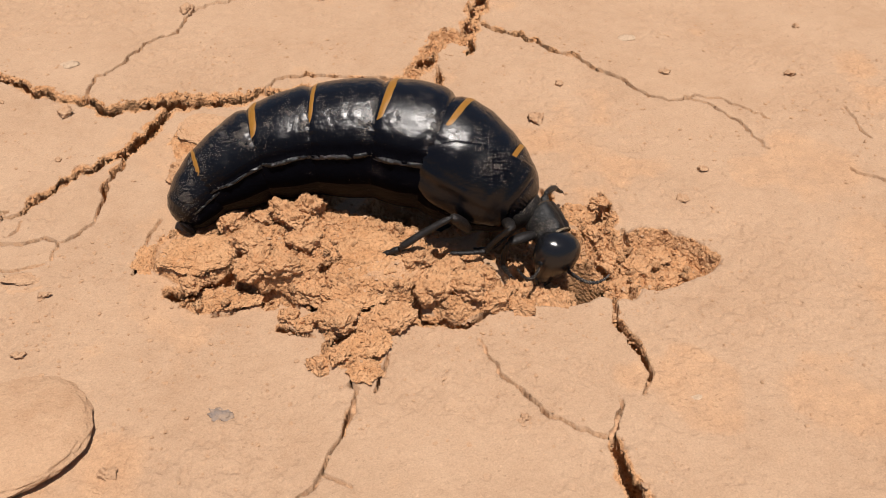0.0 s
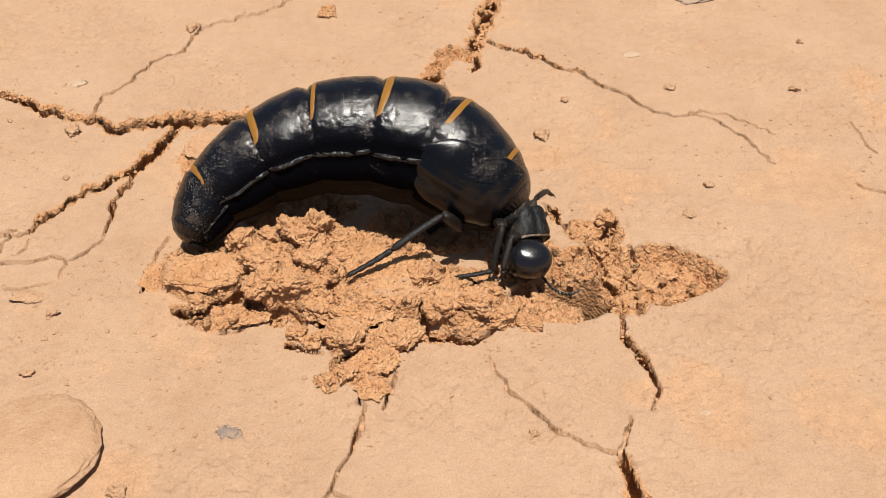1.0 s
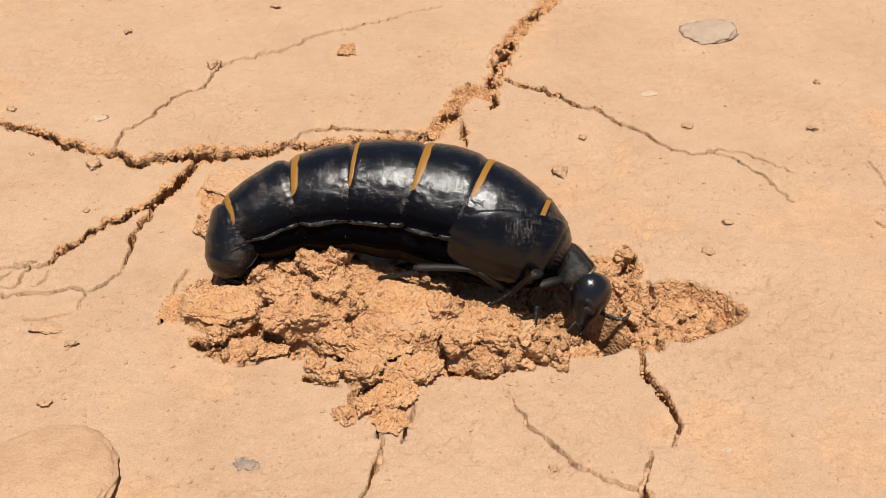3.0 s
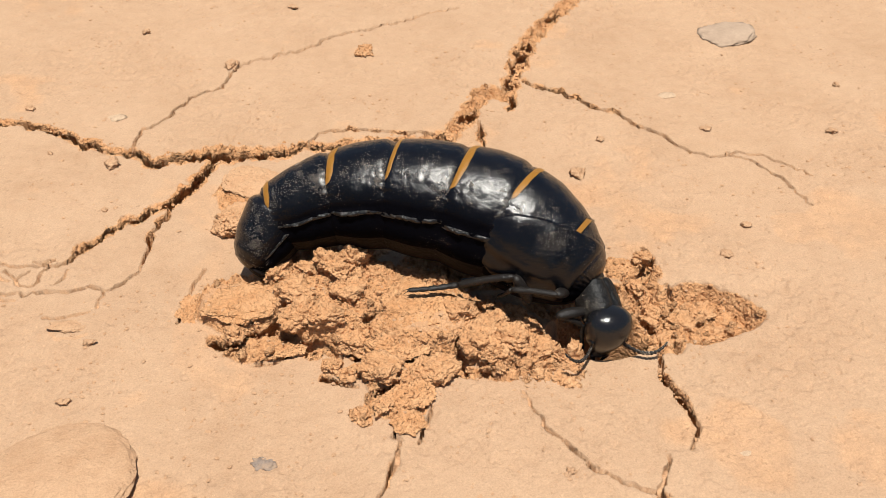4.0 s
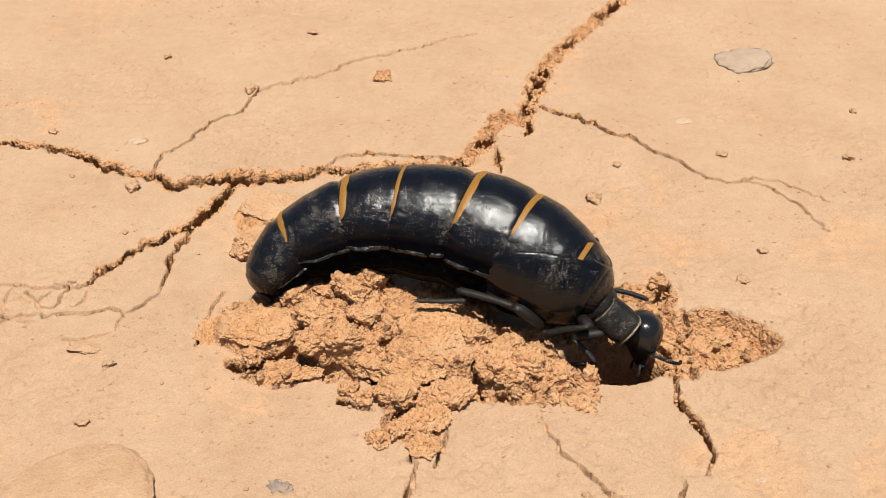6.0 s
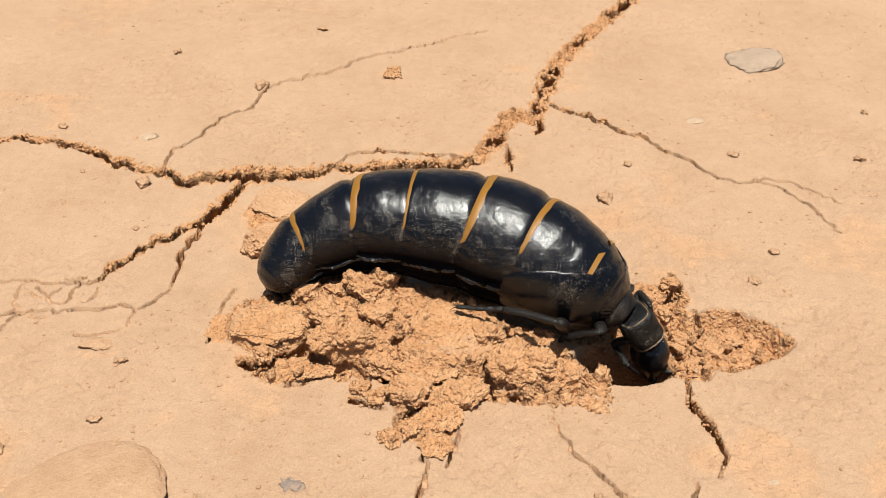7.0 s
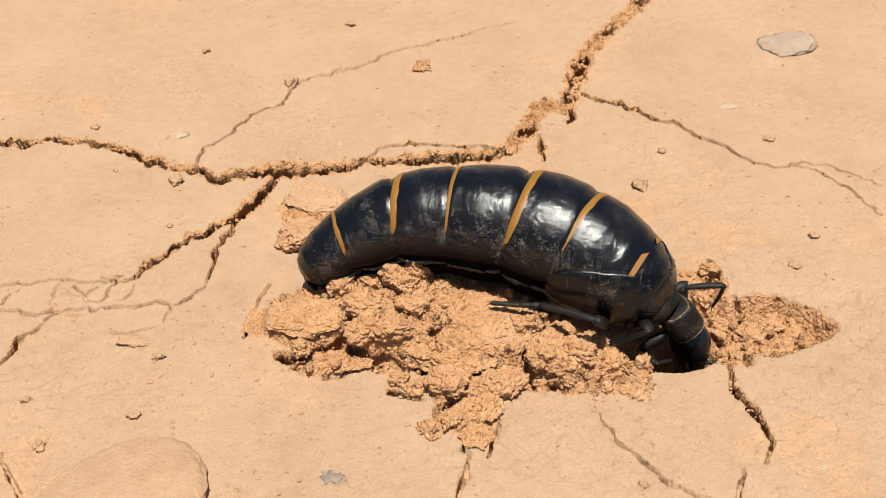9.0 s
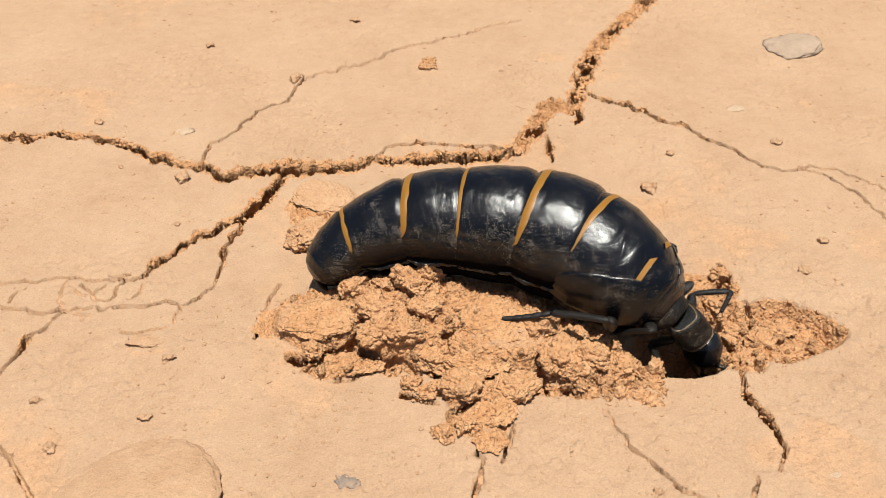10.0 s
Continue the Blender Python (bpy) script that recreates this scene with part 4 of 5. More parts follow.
def fine_rows(rows, n):
    """Rows resampled smoothly."""
    rows = np.array(rows, float)
    t = np.linspace(0, len(rows) - 1, n)
    out = []
    for v in t:
        i = min(int(v), len(rows) - 2)
        u = v - i
        p0, p1, p2, p3 = rows[max(i - 1, 0)], rows[i], rows[i + 1], rows[min(i + 2, len(rows) - 1)]
        out.append(tuple(0.5 * (2 * p1 + (p2 - p0) * u + (2 * p0 - 5 * p1 + 4 * p2 - p3) * u * u + (3 * p1 - p0 - 3 * p2 + p3) * u ** 3)))
    return out


def dented(x, y, z):
    k = 1 + 0.05 * noise.noise(Vector((x * 0.9, y * 0.9, z * 0.9))) + 0.03 * noise.noise(Vector((x * 2.4, y * 2.4, z * 2.4)))
    a = math.atan2(z, y)
    k *= 0.95 * (math.cos(a) ** 4 + math.sin(a) ** 4) ** -0.18
    return y * k, z * k - 0.25 * bell(y, 0, 0.4) * (z > 0)


neck = part("hind_thorax", loft(ellipse_rings(fine_rows([(-3.0, 2.2, 2.4, -0.3), (-2.0, 3.6, 3.6, -0.8), (-0.4, 3.4, 3.5, -0.9), (1.0, 2.8, 3.0, -0.8), (2.2, 1.8, 1.8, -0.2)], 18))), M_THORAX, beetle, "dull black hind thorax")
thorax = part("pronotum", loft(ellipse_rings(fine_rows([(-2.6, 1.3, 1.3, 0), (-2.45, 2.2, 2.1, 0), (-1.9, 2.6, 2.45, 0), (0.2, 2.8, 2.55, 0), (1.5, 2.85, 2.5, 0), (2.15, 2.4, 2.2, -0.1), (2.4, 1.3, 1.2, -0.1)], 26), 56, dented)), M_THORAX, beetle, "dusty matt black pronotum")

# dusty fringes of short hair before and behind the pronotum
for x, w, h, name in ((-2.35, 2.15, 2.0, "hind_fringe"), (2.05, 2.62, 2.35, "front_fringe")):
    rows = []
    for k in range(72):
        a = 2 * math.pi * k / 72
        k4 = 0.95 * (math.cos(a) ** 4 + math.sin(a) ** 4) ** -0.18
        fat = 0.15 + 0.1 * noise.noise(Vector((k * 0.35, x, 2.0)))
        rows.append([(x + 1.2 * fat * math.cos(b), (w * k4 + fat * math.sin(b)) * math.cos(a), (h * k4 + fat * math.sin(b)) * math.sin(a)) for b in np.linspace(0, 2 * math.pi, 8, endpoint=False)])
    part(name, loft(rows + rows[:1], caps=False), M_FRINGE, thorax, "dusty tan fringe of short hair")
part("neck", loft(ellipse_rings(fine_rows([(1.6, 1.9, 1.8, 0), (2.8, 1.8, 1.7, -0.1), (3.8, 1.5, 1.4, -0.2), (4.4, 0.8, 0.8, -0.2)], 10), 28)), M_BELLY, thorax, "short dull black neck")


def make_head():
    # x runs from the crown to the jaws, z to the front of the face
    rows = [(-3.5, 0.6, 0.5, 0.0), (-3.3, 1.7, 1.35, 0.0), (-2.5, 2.8, 2.25, 0.05), (-1.1, 3.2, 2.65, 0.1), (0.6, 2.95, 2.4, 0.1), (2.0, 2.2, 1.75, 0.05), (3.0, 1.6, 1.15, 0.0), (3.8, 1.3, 0.8, 0.0), (4.1, 0.7, 0.4, 0.0)]
    head = part("head", loft(ellipse_rings(fine_rows(rows, 40), 56)), M_HEAD, beetle, "large glossy black head")
    for side in (-1, 1):
        eye = [(x, 0.62 * math.cos(a) * q, 1.05 * math.sin(a) * q) for x, q in ((0, 1.0), (0.2, 0.93), (0.36, 0.7), (0.44, 0.3)) for a in np.linspace(0, 2 * math.pi, 20, endpoint=False)]
        ring = [[(0.7 + p[1], side * (2.45 + p[0]), 0.55 + p[2]) for p in eye[k * 20:(k + 1) * 20]] for k in range(4)]
        part("eye", loft(ring), M_EYE, head, "small dark kidney-shaped eye")
        jaw = []
        for k in range(10):
            u = k / 9
            r = 0.42 * (1 - u) ** 0.7 + 0.05
            cx, cy, cz = 3.7 + 1.6 * u, side * (1.05 - 0.9 * u * u), 0.1
            jaw.append([(cx, cy + r * math.cos(a), cz + 0.7 * r * math.sin(a)) for a in np.linspace(0, 2 * math.pi, 12, endpoint=False)])
        part("jaw", loft(jaw), M_HEAD, head, "curved black jaw")
        palp = []
        for k in range(14):
            u = k / 13
            r = 0.17 + 0.05 * math.sin(u * 9.5)
            palp.append([(3.5 + 1.9 * u, side * (1.2 + 0.7 * math.sin(u * 2.4)) + r * math.cos(a), -0.3 - 0.5 * u + r * math.sin(a)) for a in np.linspace(0, 2 * math.pi, 10, endpoint=False)])
        part("palp", loft(palp), M_LEG, head, "thin jointed mouth feeler")
        # feeler: eleven beads on a curve that sweeps out and forward
        feeler = []
        for k in range(67):
            u = k / 66
            bead = 0.22 + 0.13 * abs(math.sin(u * 11 * math.pi)) - 0.12 * u
            cx = 1.5 + 2.2 * u - 3.4 * u * u
            cy = side * (2.3 + 5.2 * u)
            cz = 1.0 + 3.6 * math.sin(u * 1.6) - 1.4 * u * u
            feeler.append([(cx + bead * math.cos(a), cy, cz + bead * math.sin(a)) for a in np.linspace(0, 2 * math.pi, 10, endpoint=False)])
        part("antenna", loft(feeler), M_LEG, head, "beaded black feeler")
    return head


head = make_head()


def limb(length, r0, r1, mid, spines=0, seed=0):
    """A leg joint along x: tapered, a little swollen, with a row of short bristles."""
    rng = random.Random(seed)
    rows = []
    for k in range(17):
        u = k / 16
        r = (r0 + (r1 - r0) * u + mid * math.sin(math.pi * u)) * (0.45 + 0.55 * min(1, 9 * u, 9 * (1 - u)) ** 0.5)
        rows.append((length * u, r, r * 0.82, 0.16 * math.sin(math.pi * u)))
    bm = loft(ellipse_rings(rows, 14))
    for k in range(spines):
        u, a = rng.uniform(0.1, 0.98), rng.uniform(0, 6.28)
        r = r0 + (r1 - r0) * u
        p, q = Vector((length * u, r * 0.7 * math.cos(a), r * 0.7 * math.sin(a))), Vector((length * u + 0.35, (r + 0.28) * math.cos(a), (r + 0.28) * math.sin(a)))
        b = [bm.verts.new((p + Vector(o)) * MM) for o in ((0.05, 0, 0), (-0.05, 0.04, 0), (-0.05, -0.04, 0.03))]
        t = bm.verts.new(q * MM)
        for i in range(3):
            bm.faces.new((b[i], b[(i + 1) % 3], t))
    return bm


def tarsus_mesh(length, r):
    rows = []
    for k in range(41):
        u = k / 40
        bead = r * (0.76 + 0.24 * abs(math.sin(u * 5 * math.pi)) ** 0.6) * (1 - 0.25 * u)
        rows.append((length * u * 0.92, bead, bead * 0.8, -0.12 * math.sin(math.pi * u)))
    bm = loft(ellipse_rings(rows, 12))
    for side in (-1, 1):
        claw = loft([[(length * (0.9 + 0.1 * u) + 0.3 * u, side * (0.06 + 0.35 * u) + 0.09 * (1 - u) * math.cos(a) + 0.01 * math.cos(a), -0.35 * u * u + (0.09 * (1 - u) + 0.01) * math.sin(a)) for a in np.linspace(0, 2 * math.pi, 6, endpoint=False)] for u in (0, 0.3, 0.6, 0.85, 1)])
        me = bpy.data.meshes.new("claw_piece")
        claw.to_mesh(me)
        claw.free()
        bm.from_mesh(me)
        bpy.data.meshes.remove(me)
    return bm


LENGTHS = {"hind": (5.6, 8.3, 7.0), "mid": (5.5, 6.3, 5.0), "fore": (4.5, 4.5, 4.0)}
THICK = {"hind": 0.8, "mid": 0.68, "fore": 0.64}


def make_leg(kind, seed, stretch=1.0):
    (a, b, c), r = LENGTHS[kind], THICK[kind]
    leg = part(kind + "_leg", limb(a * stretch, r * 0.8, r * 0.8, r * 0.45, 14, seed), M_LEG, beetle, "thick black upper " + kind + " leg")
    shin = part("shin", limb(b * stretch, r * 0.62, r * 0.72, 0.0, 46, seed + 1), M_LEG, leg, "slender bristly black shin")
    foot = part("foot", tarsus_mesh(c * stretch, r * 0.62), M_LEG, leg, "beaded black foot with two claws")
    return leg, shin, foot


# loose lumps that the beetle digs out of the burrow
def loose_lumps():
    rng = random.Random(77)
    meshes, made = [], []
    for k in range(8):
        v, f = crumb_shape(300 + k, 4)
        me = bpy.data.meshes.new("loose_lump")
        me.from_pydata((v * MM).tolist(), [], f.tolist())
        me.polygons.foreach_set("use_smooth", np.ones(len(f), dtype=bool))
        me.materials.append(M_CLOD)
        meshes.append(me)
    for k in range(90):
        a, q = rng.uniform(0, 6.28), math.sqrt(rng.random())
        r = rng.uniform(0.6, 1.6)
        x, y = 33.6 + 5.2 * q * math.cos(a), -20.8 + 3.0 * q * math.sin(a)
        here = Vector((x, y, -1.9 + rng.uniform(-0.7, 0.3) - 0.28 * max(0, x - 38)))
        u = rng.random()
        x, y = 20 + 13 * u + rng.uniform(-1.5, 1.5), -24.5 + rng.uniform(-3.2, 2.0)
        there = Vector((x, y, height(x, y) - 0.35 * r))
        ob = new("loose_lump", meshes[k % 8])
        ob.scale = (r, r * rng.uniform(0.75, 1.0), r * 0.8)
        tagged(ob, "crumbly orange lump being dug out of the burrow", "clod", "lumps moved by digging")
        made.append((ob, here, there, [rng.uniform(0, 180) for i in range(3)], rng.uniform(2.65, 3.3)))
    return made


lumps_moved = loose_lumps()

legs = {"hind": make_leg("hind", 1), "mid": make_leg("mid", 5), "fore": make_leg("fore", 9), "far": make_leg("fore", 13, 1.15)}
far_pairs = {"hind": make_leg("hind", 17), "mid": make_leg("mid", 21)}


# ---- how the beetle moves: joints of body and legs in millimetres, by time ----
STANCES = []


def stance(t, roll, spine, hind, mid, fore, far):
    STANCES.append((t, roll, [Vector(p) for p in spine], {"hind": hind, "mid": mid, "fore": fore, "far": far}))


stance(0, 39, [(-13.9, -11.0, 5.0), (-10.6, -8.1, 7.8), (-3.4, -5.2, 11.0), (4.2, -4.1, 12.5), (12.9, -4.3, 13.0), (20.8, -5.8, 12.3), (32.1, -12.0, 7.5), (35.1, -13.8, 5.8), (36.2, -17.8, 3.5), (34.8, -18.6, -0.5)],
       [(24.7, -15.6, 5.9), (22.4, -18.1, 10.4), (15.5, -19.3, 5.9), (9.4, -18.7, 2.5)],
       [(29.7, -14.6, 6.8), (30.0, -19.4, 9.6), (27.0, -17.9, 4.3), (22.0, -18.0, 4.0)],
       [(33.8, -16.0, 5.7), (29.9, -18.2, 6.1), (29.4, -17.8, 1.6), (30.3, -21.4, 3.0)],
       [(34.6, -13.1, 3.6), (35.3, -9.9, 7.7), (37.2, -5.7, 5.4), (38.7, -2.8, 2.2)])
stance(0.5, 39, [(-13.6, -12.0, 5.0), (-10.2, -8.4, 8.4), (-3.2, -5.4, 11.2), (4.3, -3.9, 12.8), (12.9, -3.3, 13.6), (21.4, -4.4, 13.0), (32.3, -10.8, 7.5), (33.5, -13.0, 5.8), (32.4, -16.8, 3.5), (31.8, -15.0, 0.1)],
       [(24.7, -14.3, 6.3), (22.9, -16.8, 11.0), (16.1, -20.1, 7.6), (9.8, -22.5, 5.6)],
       [(29.8, -13.4, 6.9), (29.8, -18.0, 10.1), (27.1, -18.2, 4.4), (22.1, -18.2, 4.3)],
       [(32.2, -15.1, 5.7), (30.3, -18.0, 8.6), (28.2, -19.3, 4.9), (29.8, -19.8, 1.3)],
       [(32.9, -12.2, 3.7), (35.0, -9.5, 7.5), (37.3, -5.1, 5.9), (38.9, -2.2, 2.7)])
stance(1, 39, [(-14.2, -12.4, 5.0), (-11.1, -8.2, 8.7), (-4.4, -4.3, 12.2), (3.3, -2.0, 14.2), (11.4, -1.7, 14.4), (19.2, -2.8, 13.4), (30.1, -9.2, 7.5), (31.8, -11.0, 5.8), (31.7, -15.8, 3.5), (31.2, -14.2, 0.1)],
       [(22.6, -12.7, 6.5), (20.4, -15.1, 11.1), (13.6, -18.5, 7.8), (7.5, -21.3, 5.5)],
       [(27.7, -11.9, 7.0), (28.1, -16.3, 10.2), (26.8, -19.0, 4.7), (21.8, -19.5, 4.0)],
       [(30.5, -13.2, 5.7), (29.3, -16.6, 8.5), (28.2, -19.5, 5.2), (28.6, -19.2, 1.3)],
       [(31.1, -10.3, 3.7), (33.1, -7.5, 7.6), (35.3, -3.2, 5.7), (36.7, -0.2, 2.5)])
stance(1.5, 37, [(-15.0, -12.3, 5.0), (-11.8, -8.9, 8.2), (-5.2, -5.4, 11.4), (3.4, -3.9, 12.8), (11.8, -3.5, 13.3), (18.5, -4.8, 12.2), (29.9, -10.2, 7.5), (33.0, -11.4, 5.8), (36.3, -15.5, 3.5), (36.2, -18.5, -0.5)],
       [(22.8, -14.2, 5.7), (18.6, -15.3, 9.2), (13.3, -10.8, 4.7), (10.2, -6.8, -0.2)],
       [(27.7, -12.9, 6.7), (28.3, -17.3, 10.0), (26.2, -18.5, 4.1), (21.3, -19.0, 3.5)],
       [(31.8, -13.6, 5.6), (29.5, -16.4, 8.2), (28.2, -17.3, 4.0), (28.0, -16.0, 0.3)],
       [(32.5, -10.6, 3.6), (32.3, -5.6, 4.8), (31.1, -10.3, 6.6), (32.2, -8.1, 2.8)])
stance(2, 34, [(-16.8, -12.6, 5.0), (-14.3, -8.7, 8.5), (-6.8, -5.7, 11.2), (1.7, -3.7, 13.1), (9.8, -3.6, 13.1), (17.0, -4.9, 12.0), (28.6, -9.9, 7.5), (31.3, -10.3, 5.8), (35.5, -13.5, 3.5), (35.7, -17.1, -0.5)],
       [(21.6, -13.9, 5.2), (20.4, -16.9, 9.8), (12.1, -17.4, 9.8), (6.5, -13.3, 9.2)],
       [(26.4, -12.7, 6.5), (27.4, -16.9, 9.9), (26.1, -17.9, 3.8), (22.1, -20.9, 3.5)],
       [(30.2, -12.5, 5.4), (28.6, -15.6, 8.3), (27.6, -17.2, 4.2), (28.2, -16.3, 0.3)],
       [(30.9, -9.4, 3.7), (31.0, -4.3, 4.0), (29.9, -9.0, 5.8), (31.0, -6.8, 1.9)])
stance(2.5, 30, [(-14.3, -12.6, 5.0), (-12.7, -8.9, 8.3), (-4.7, -5.8, 11.1), (3.6, -4.6, 12.2), (11.4, -4.7, 12.1), (18.5, -5.9, 11.0), (31.2, -9.7, 7.5), (34.4, -10.0, 5.8), (37.8, -13.1, 3.0), (37.1, -18.0, -1.2)],
       [(24.9, -14.1, 4.3), (20.3, -14.4, 7.6), (12.1, -14.6, 7.9), (7.6, -10.8, 4.1)],
       [(29.4, -12.5, 6.1), (28.8, -17.1, 9.1), (27.3, -15.8, 3.1), (23.3, -17.8, 0.8)],
       [(33.5, -12.3, 5.2), (30.5, -15.4, 6.3), (29.6, -15.6, 1.9), (29.0, -19.0, -0.2)],
       [(34.1, -9.1, 3.7), (33.8, -3.9, 3.9), (32.6, -8.6, 5.7), (33.8, -6.4, 1.8)])
stance(4, 36, [(-11.4, -11.5, 5.0), (-7.6, -6.9, 9.7), (0.6, -5.4, 12.2), (8.5, -5.6, 13.2), (17.2, -7.3, 12.9), (24.2, -9.5, 11.9), (34.1, -16.0, 7.5), (35.6, -18.5, 5.8), (36.8, -22.0, 3.5), (36.2, -22.4, -0.5)],
       [(26.8, -18.9, 5.4), (24.6, -19.7, 10.5), (17.4, -17.4, 6.9), (10.5, -18.3, 6.5)],
       [(31.5, -18.3, 6.6), (30.0, -22.4, 9.9), (24.3, -20.2, 8.7), (22.7, -17.3, 4.9)],
       [(34.1, -20.5, 5.5), (30.1, -22.4, 6.3), (33.7, -21.3, 3.8), (34.0, -22.0, -0.1)],
       [(35.2, -17.6, 3.7), (36.4, -13.3, 6.3), (36.3, -10.6, 1.9), (36.5, -14.8, 3.6)])
stance(4.5, 37, [(-11.8, -11.8, 5.0), (-7.9, -7.5, 9.3), (0.1, -4.8, 12.8), (8.0, -5.0, 13.6), (16.5, -6.5, 13.4), (23.4, -9.0, 12.1), (33.9, -15.5, 7.5), (35.7, -16.9, 5.8), (38.4, -20.4, 3.5), (37.5, -22.1, -0.5)],
       [(26.4, -18.6, 5.6), (24.1, -18.0, 10.6), (16.8, -16.5, 6.9), (10.0, -17.9, 6.0)],
       [(31.3, -18.0, 6.6), (29.8, -22.0, 10.1), (23.8, -21.1, 8.2), (21.0, -19.7, 4.4)],
       [(34.3, -19.0, 5.5), (30.1, -20.8, 5.6), (32.8, -19.7, 2.2), (32.9, -23.7, 1.9)],
       [(35.3, -16.1, 3.6), (36.3, -11.2, 4.9), (35.0, -15.8, 6.8), (36.3, -13.7, 3.0)])
stance(5, 35, [(-12.6, -12.5, 5.0), (-8.6, -7.7, 9.7), (0.2, -5.5, 12.6), (7.6, -5.9, 13.0), (16.9, -7.3, 12.8), (23.6, -9.3, 11.6), (34.0, -15.1, 7.5), (35.9, -16.6, 5.8), (39.2, -19.5, 3.5), (38.3, -21.2, -0.5)],
       [(26.9, -18.6, 5.1), (26.6, -19.1, 10.7), (20.5, -15.7, 6.2), (13.6, -16.6, 5.5)],
       [(31.6, -17.7, 6.5), (29.8, -21.3, 10.2), (23.7, -22.1, 9.0), (20.2, -20.4, 5.8)],
       [(34.6, -18.7, 5.4), (34.5, -22.3, 8.1), (35.6, -22.0, 3.8), (36.3, -20.4, 0.2)],
       [(35.6, -15.7, 3.6), (36.5, -10.8, 4.9), (35.2, -15.4, 6.8), (36.5, -13.2, 2.9)])
stance(5.5, 32, [(-12.6, -11.7, 5.0), (-8.3, -7.3, 9.2), (0.0, -5.3, 11.8), (7.7, -5.1, 12.8), (15.7, -6.3, 12.7), (22.6, -8.8, 11.4), (33.3, -14.8, 7.5), (35.5, -16.8, 5.8), (39.8, -18.0, 3.5), (39.2, -19.8, -0.5)],
       [(26.2, -17.9, 4.6), (22.6, -17.3, 8.9), (14.9, -14.2, 8.5), (7.9, -14.5, 8.9)],
       [(30.9, -17.2, 6.3), (32.0, -22.0, 8.8), (26.4, -20.3, 6.4), (26.0, -18.6, 1.6)],
       [(34.2, -18.9, 5.3), (31.4, -22.3, 6.2), (33.6, -22.3, 2.2), (33.3, -26.2, 3.2)],
       [(35.3, -15.8, 3.7), (35.7, -10.9, 5.3), (35.5, -8.2, 0.9), (35.8, -12.5, 2.6)])
stance(7, 10, [(-12.6, -11.2, 5.0), (-8.0, -7.4, 8.6), (-0.1, -5.0, 11.4), (6.7, -5.3, 11.8), (15.5, -6.5, 11.6), (22.6, -8.7, 10.4), (34.7, -14.8, 6.5), (38.0, -15.8, 3.5), (40.4, -14.2, -3.5), (41.0, -14.7, -7.5)],
       [(27.7, -18.8, 5.2), (26.6, -22.4, 9.3), (19.6, -18.3, 7.7), (12.9, -16.6, 6.4)],
       [(32.5, -16.4, 4.1), (32.3, -21.2, 6.9), (27.6, -18.8, 3.4), (27.3, -15.8, -0.6)],
       [(36.7, -17.4, 2.1), (35.2, -14.8, -1.2), (36.6, -19.0, -0.8), (38.7, -17.4, -3.9)],
       [(38.2, -14.2, 1.8), (38.5, -9.7, 4.3), (39.3, -14.5, 6.0), (40.8, -13.2, 1.8)])
stance(7.5, 9, [(-12.6, -10.6, 5.0), (-8.2, -7.3, 8.3), (-0.7, -5.3, 10.7), (7.1, -5.4, 11.6), (15.5, -6.3, 11.8), (22.4, -8.6, 10.7), (34.6, -15.3, 6.5), (37.2, -15.7, 3.5), (39.9, -14.2, -3.5), (40.1, -14.7, -7.5)],
       [(27.4, -18.9, 5.1), (26.6, -22.6, 9.3), (19.6, -18.4, 7.7), (13.1, -16.3, 6.1)],
       [(32.4, -16.8, 4.1), (31.9, -21.5, 6.9), (27.2, -18.9, 3.5), (26.9, -15.8, -0.4)],
       [(35.8, -17.3, 2.0), (34.7, -15.2, -1.8), (35.9, -19.5, -1.8), (37.2, -17.4, -4.9)],
       [(37.5, -14.1, 1.8), (38.6, -9.4, 3.6), (39.4, -14.2, 5.3), (40.8, -12.9, 1.1)])
stance(8, 7, [(-12.7, -10.3, 5.0), (-8.3, -6.6, 8.6), (-0.3, -5.0, 11.0), (7.1, -5.5, 11.4), (16.2, -6.9, 11.4), (23.5, -9.1, 10.3), (35.6, -15.4, 6.5), (38.7, -17.0, 3.5), (40.9, -15.0, -3.5), (41.4, -15.3, -7.5)],
       [(28.4, -19.1, 4.8), (26.8, -22.7, 8.8), (20.3, -18.3, 6.1), (14.0, -15.5, 5.0)],
       [(33.4, -16.9, 4.0), (32.8, -21.9, 6.3), (29.0, -19.8, 1.7), (27.9, -15.7, -1.1)],
       [(37.4, -18.5, 2.0), (35.6, -15.9, -1.2), (36.6, -20.3, -1.1), (37.2, -18.0, -4.4)],
       [(39.0, -15.3, 1.9), (39.5, -11.4, 5.2), (44.6, -11.9, 6.2), (43.8, -11.3, 1.7)])
stance(8.5, 5, [(-12.8, -10.4, 5.0), (-8.9, -6.9, 8.4), (-1.1, -5.0, 10.9), (6.7, -5.4, 11.4), (15.5, -6.4, 11.6), (23.2, -8.5, 10.6), (35.8, -15.1, 6.5), (38.6, -16.1, 3.5), (41.0, -13.9, -3.5), (41.3, -14.4, -7.5)],
       [(28.5, -18.6, 4.7), (26.6, -22.2, 8.6), (19.7, -17.9, 7.0), (12.7, -18.3, 6.7)],
       [(33.6, -16.5, 3.9), (32.3, -21.5, 5.7), (28.5, -19.4, 1.2), (27.8, -15.1, -1.3)],
       [(37.3, -17.6, 1.9), (33.2, -17.5, 0.0), (32.3, -21.6, 1.8), (35.2, -20.1, -0.5)],
       [(39.0, -14.4, 1.9), (40.1, -9.9, 4.2), (45.1, -10.5, 5.3), (43.1, -14.6, 4.8)])
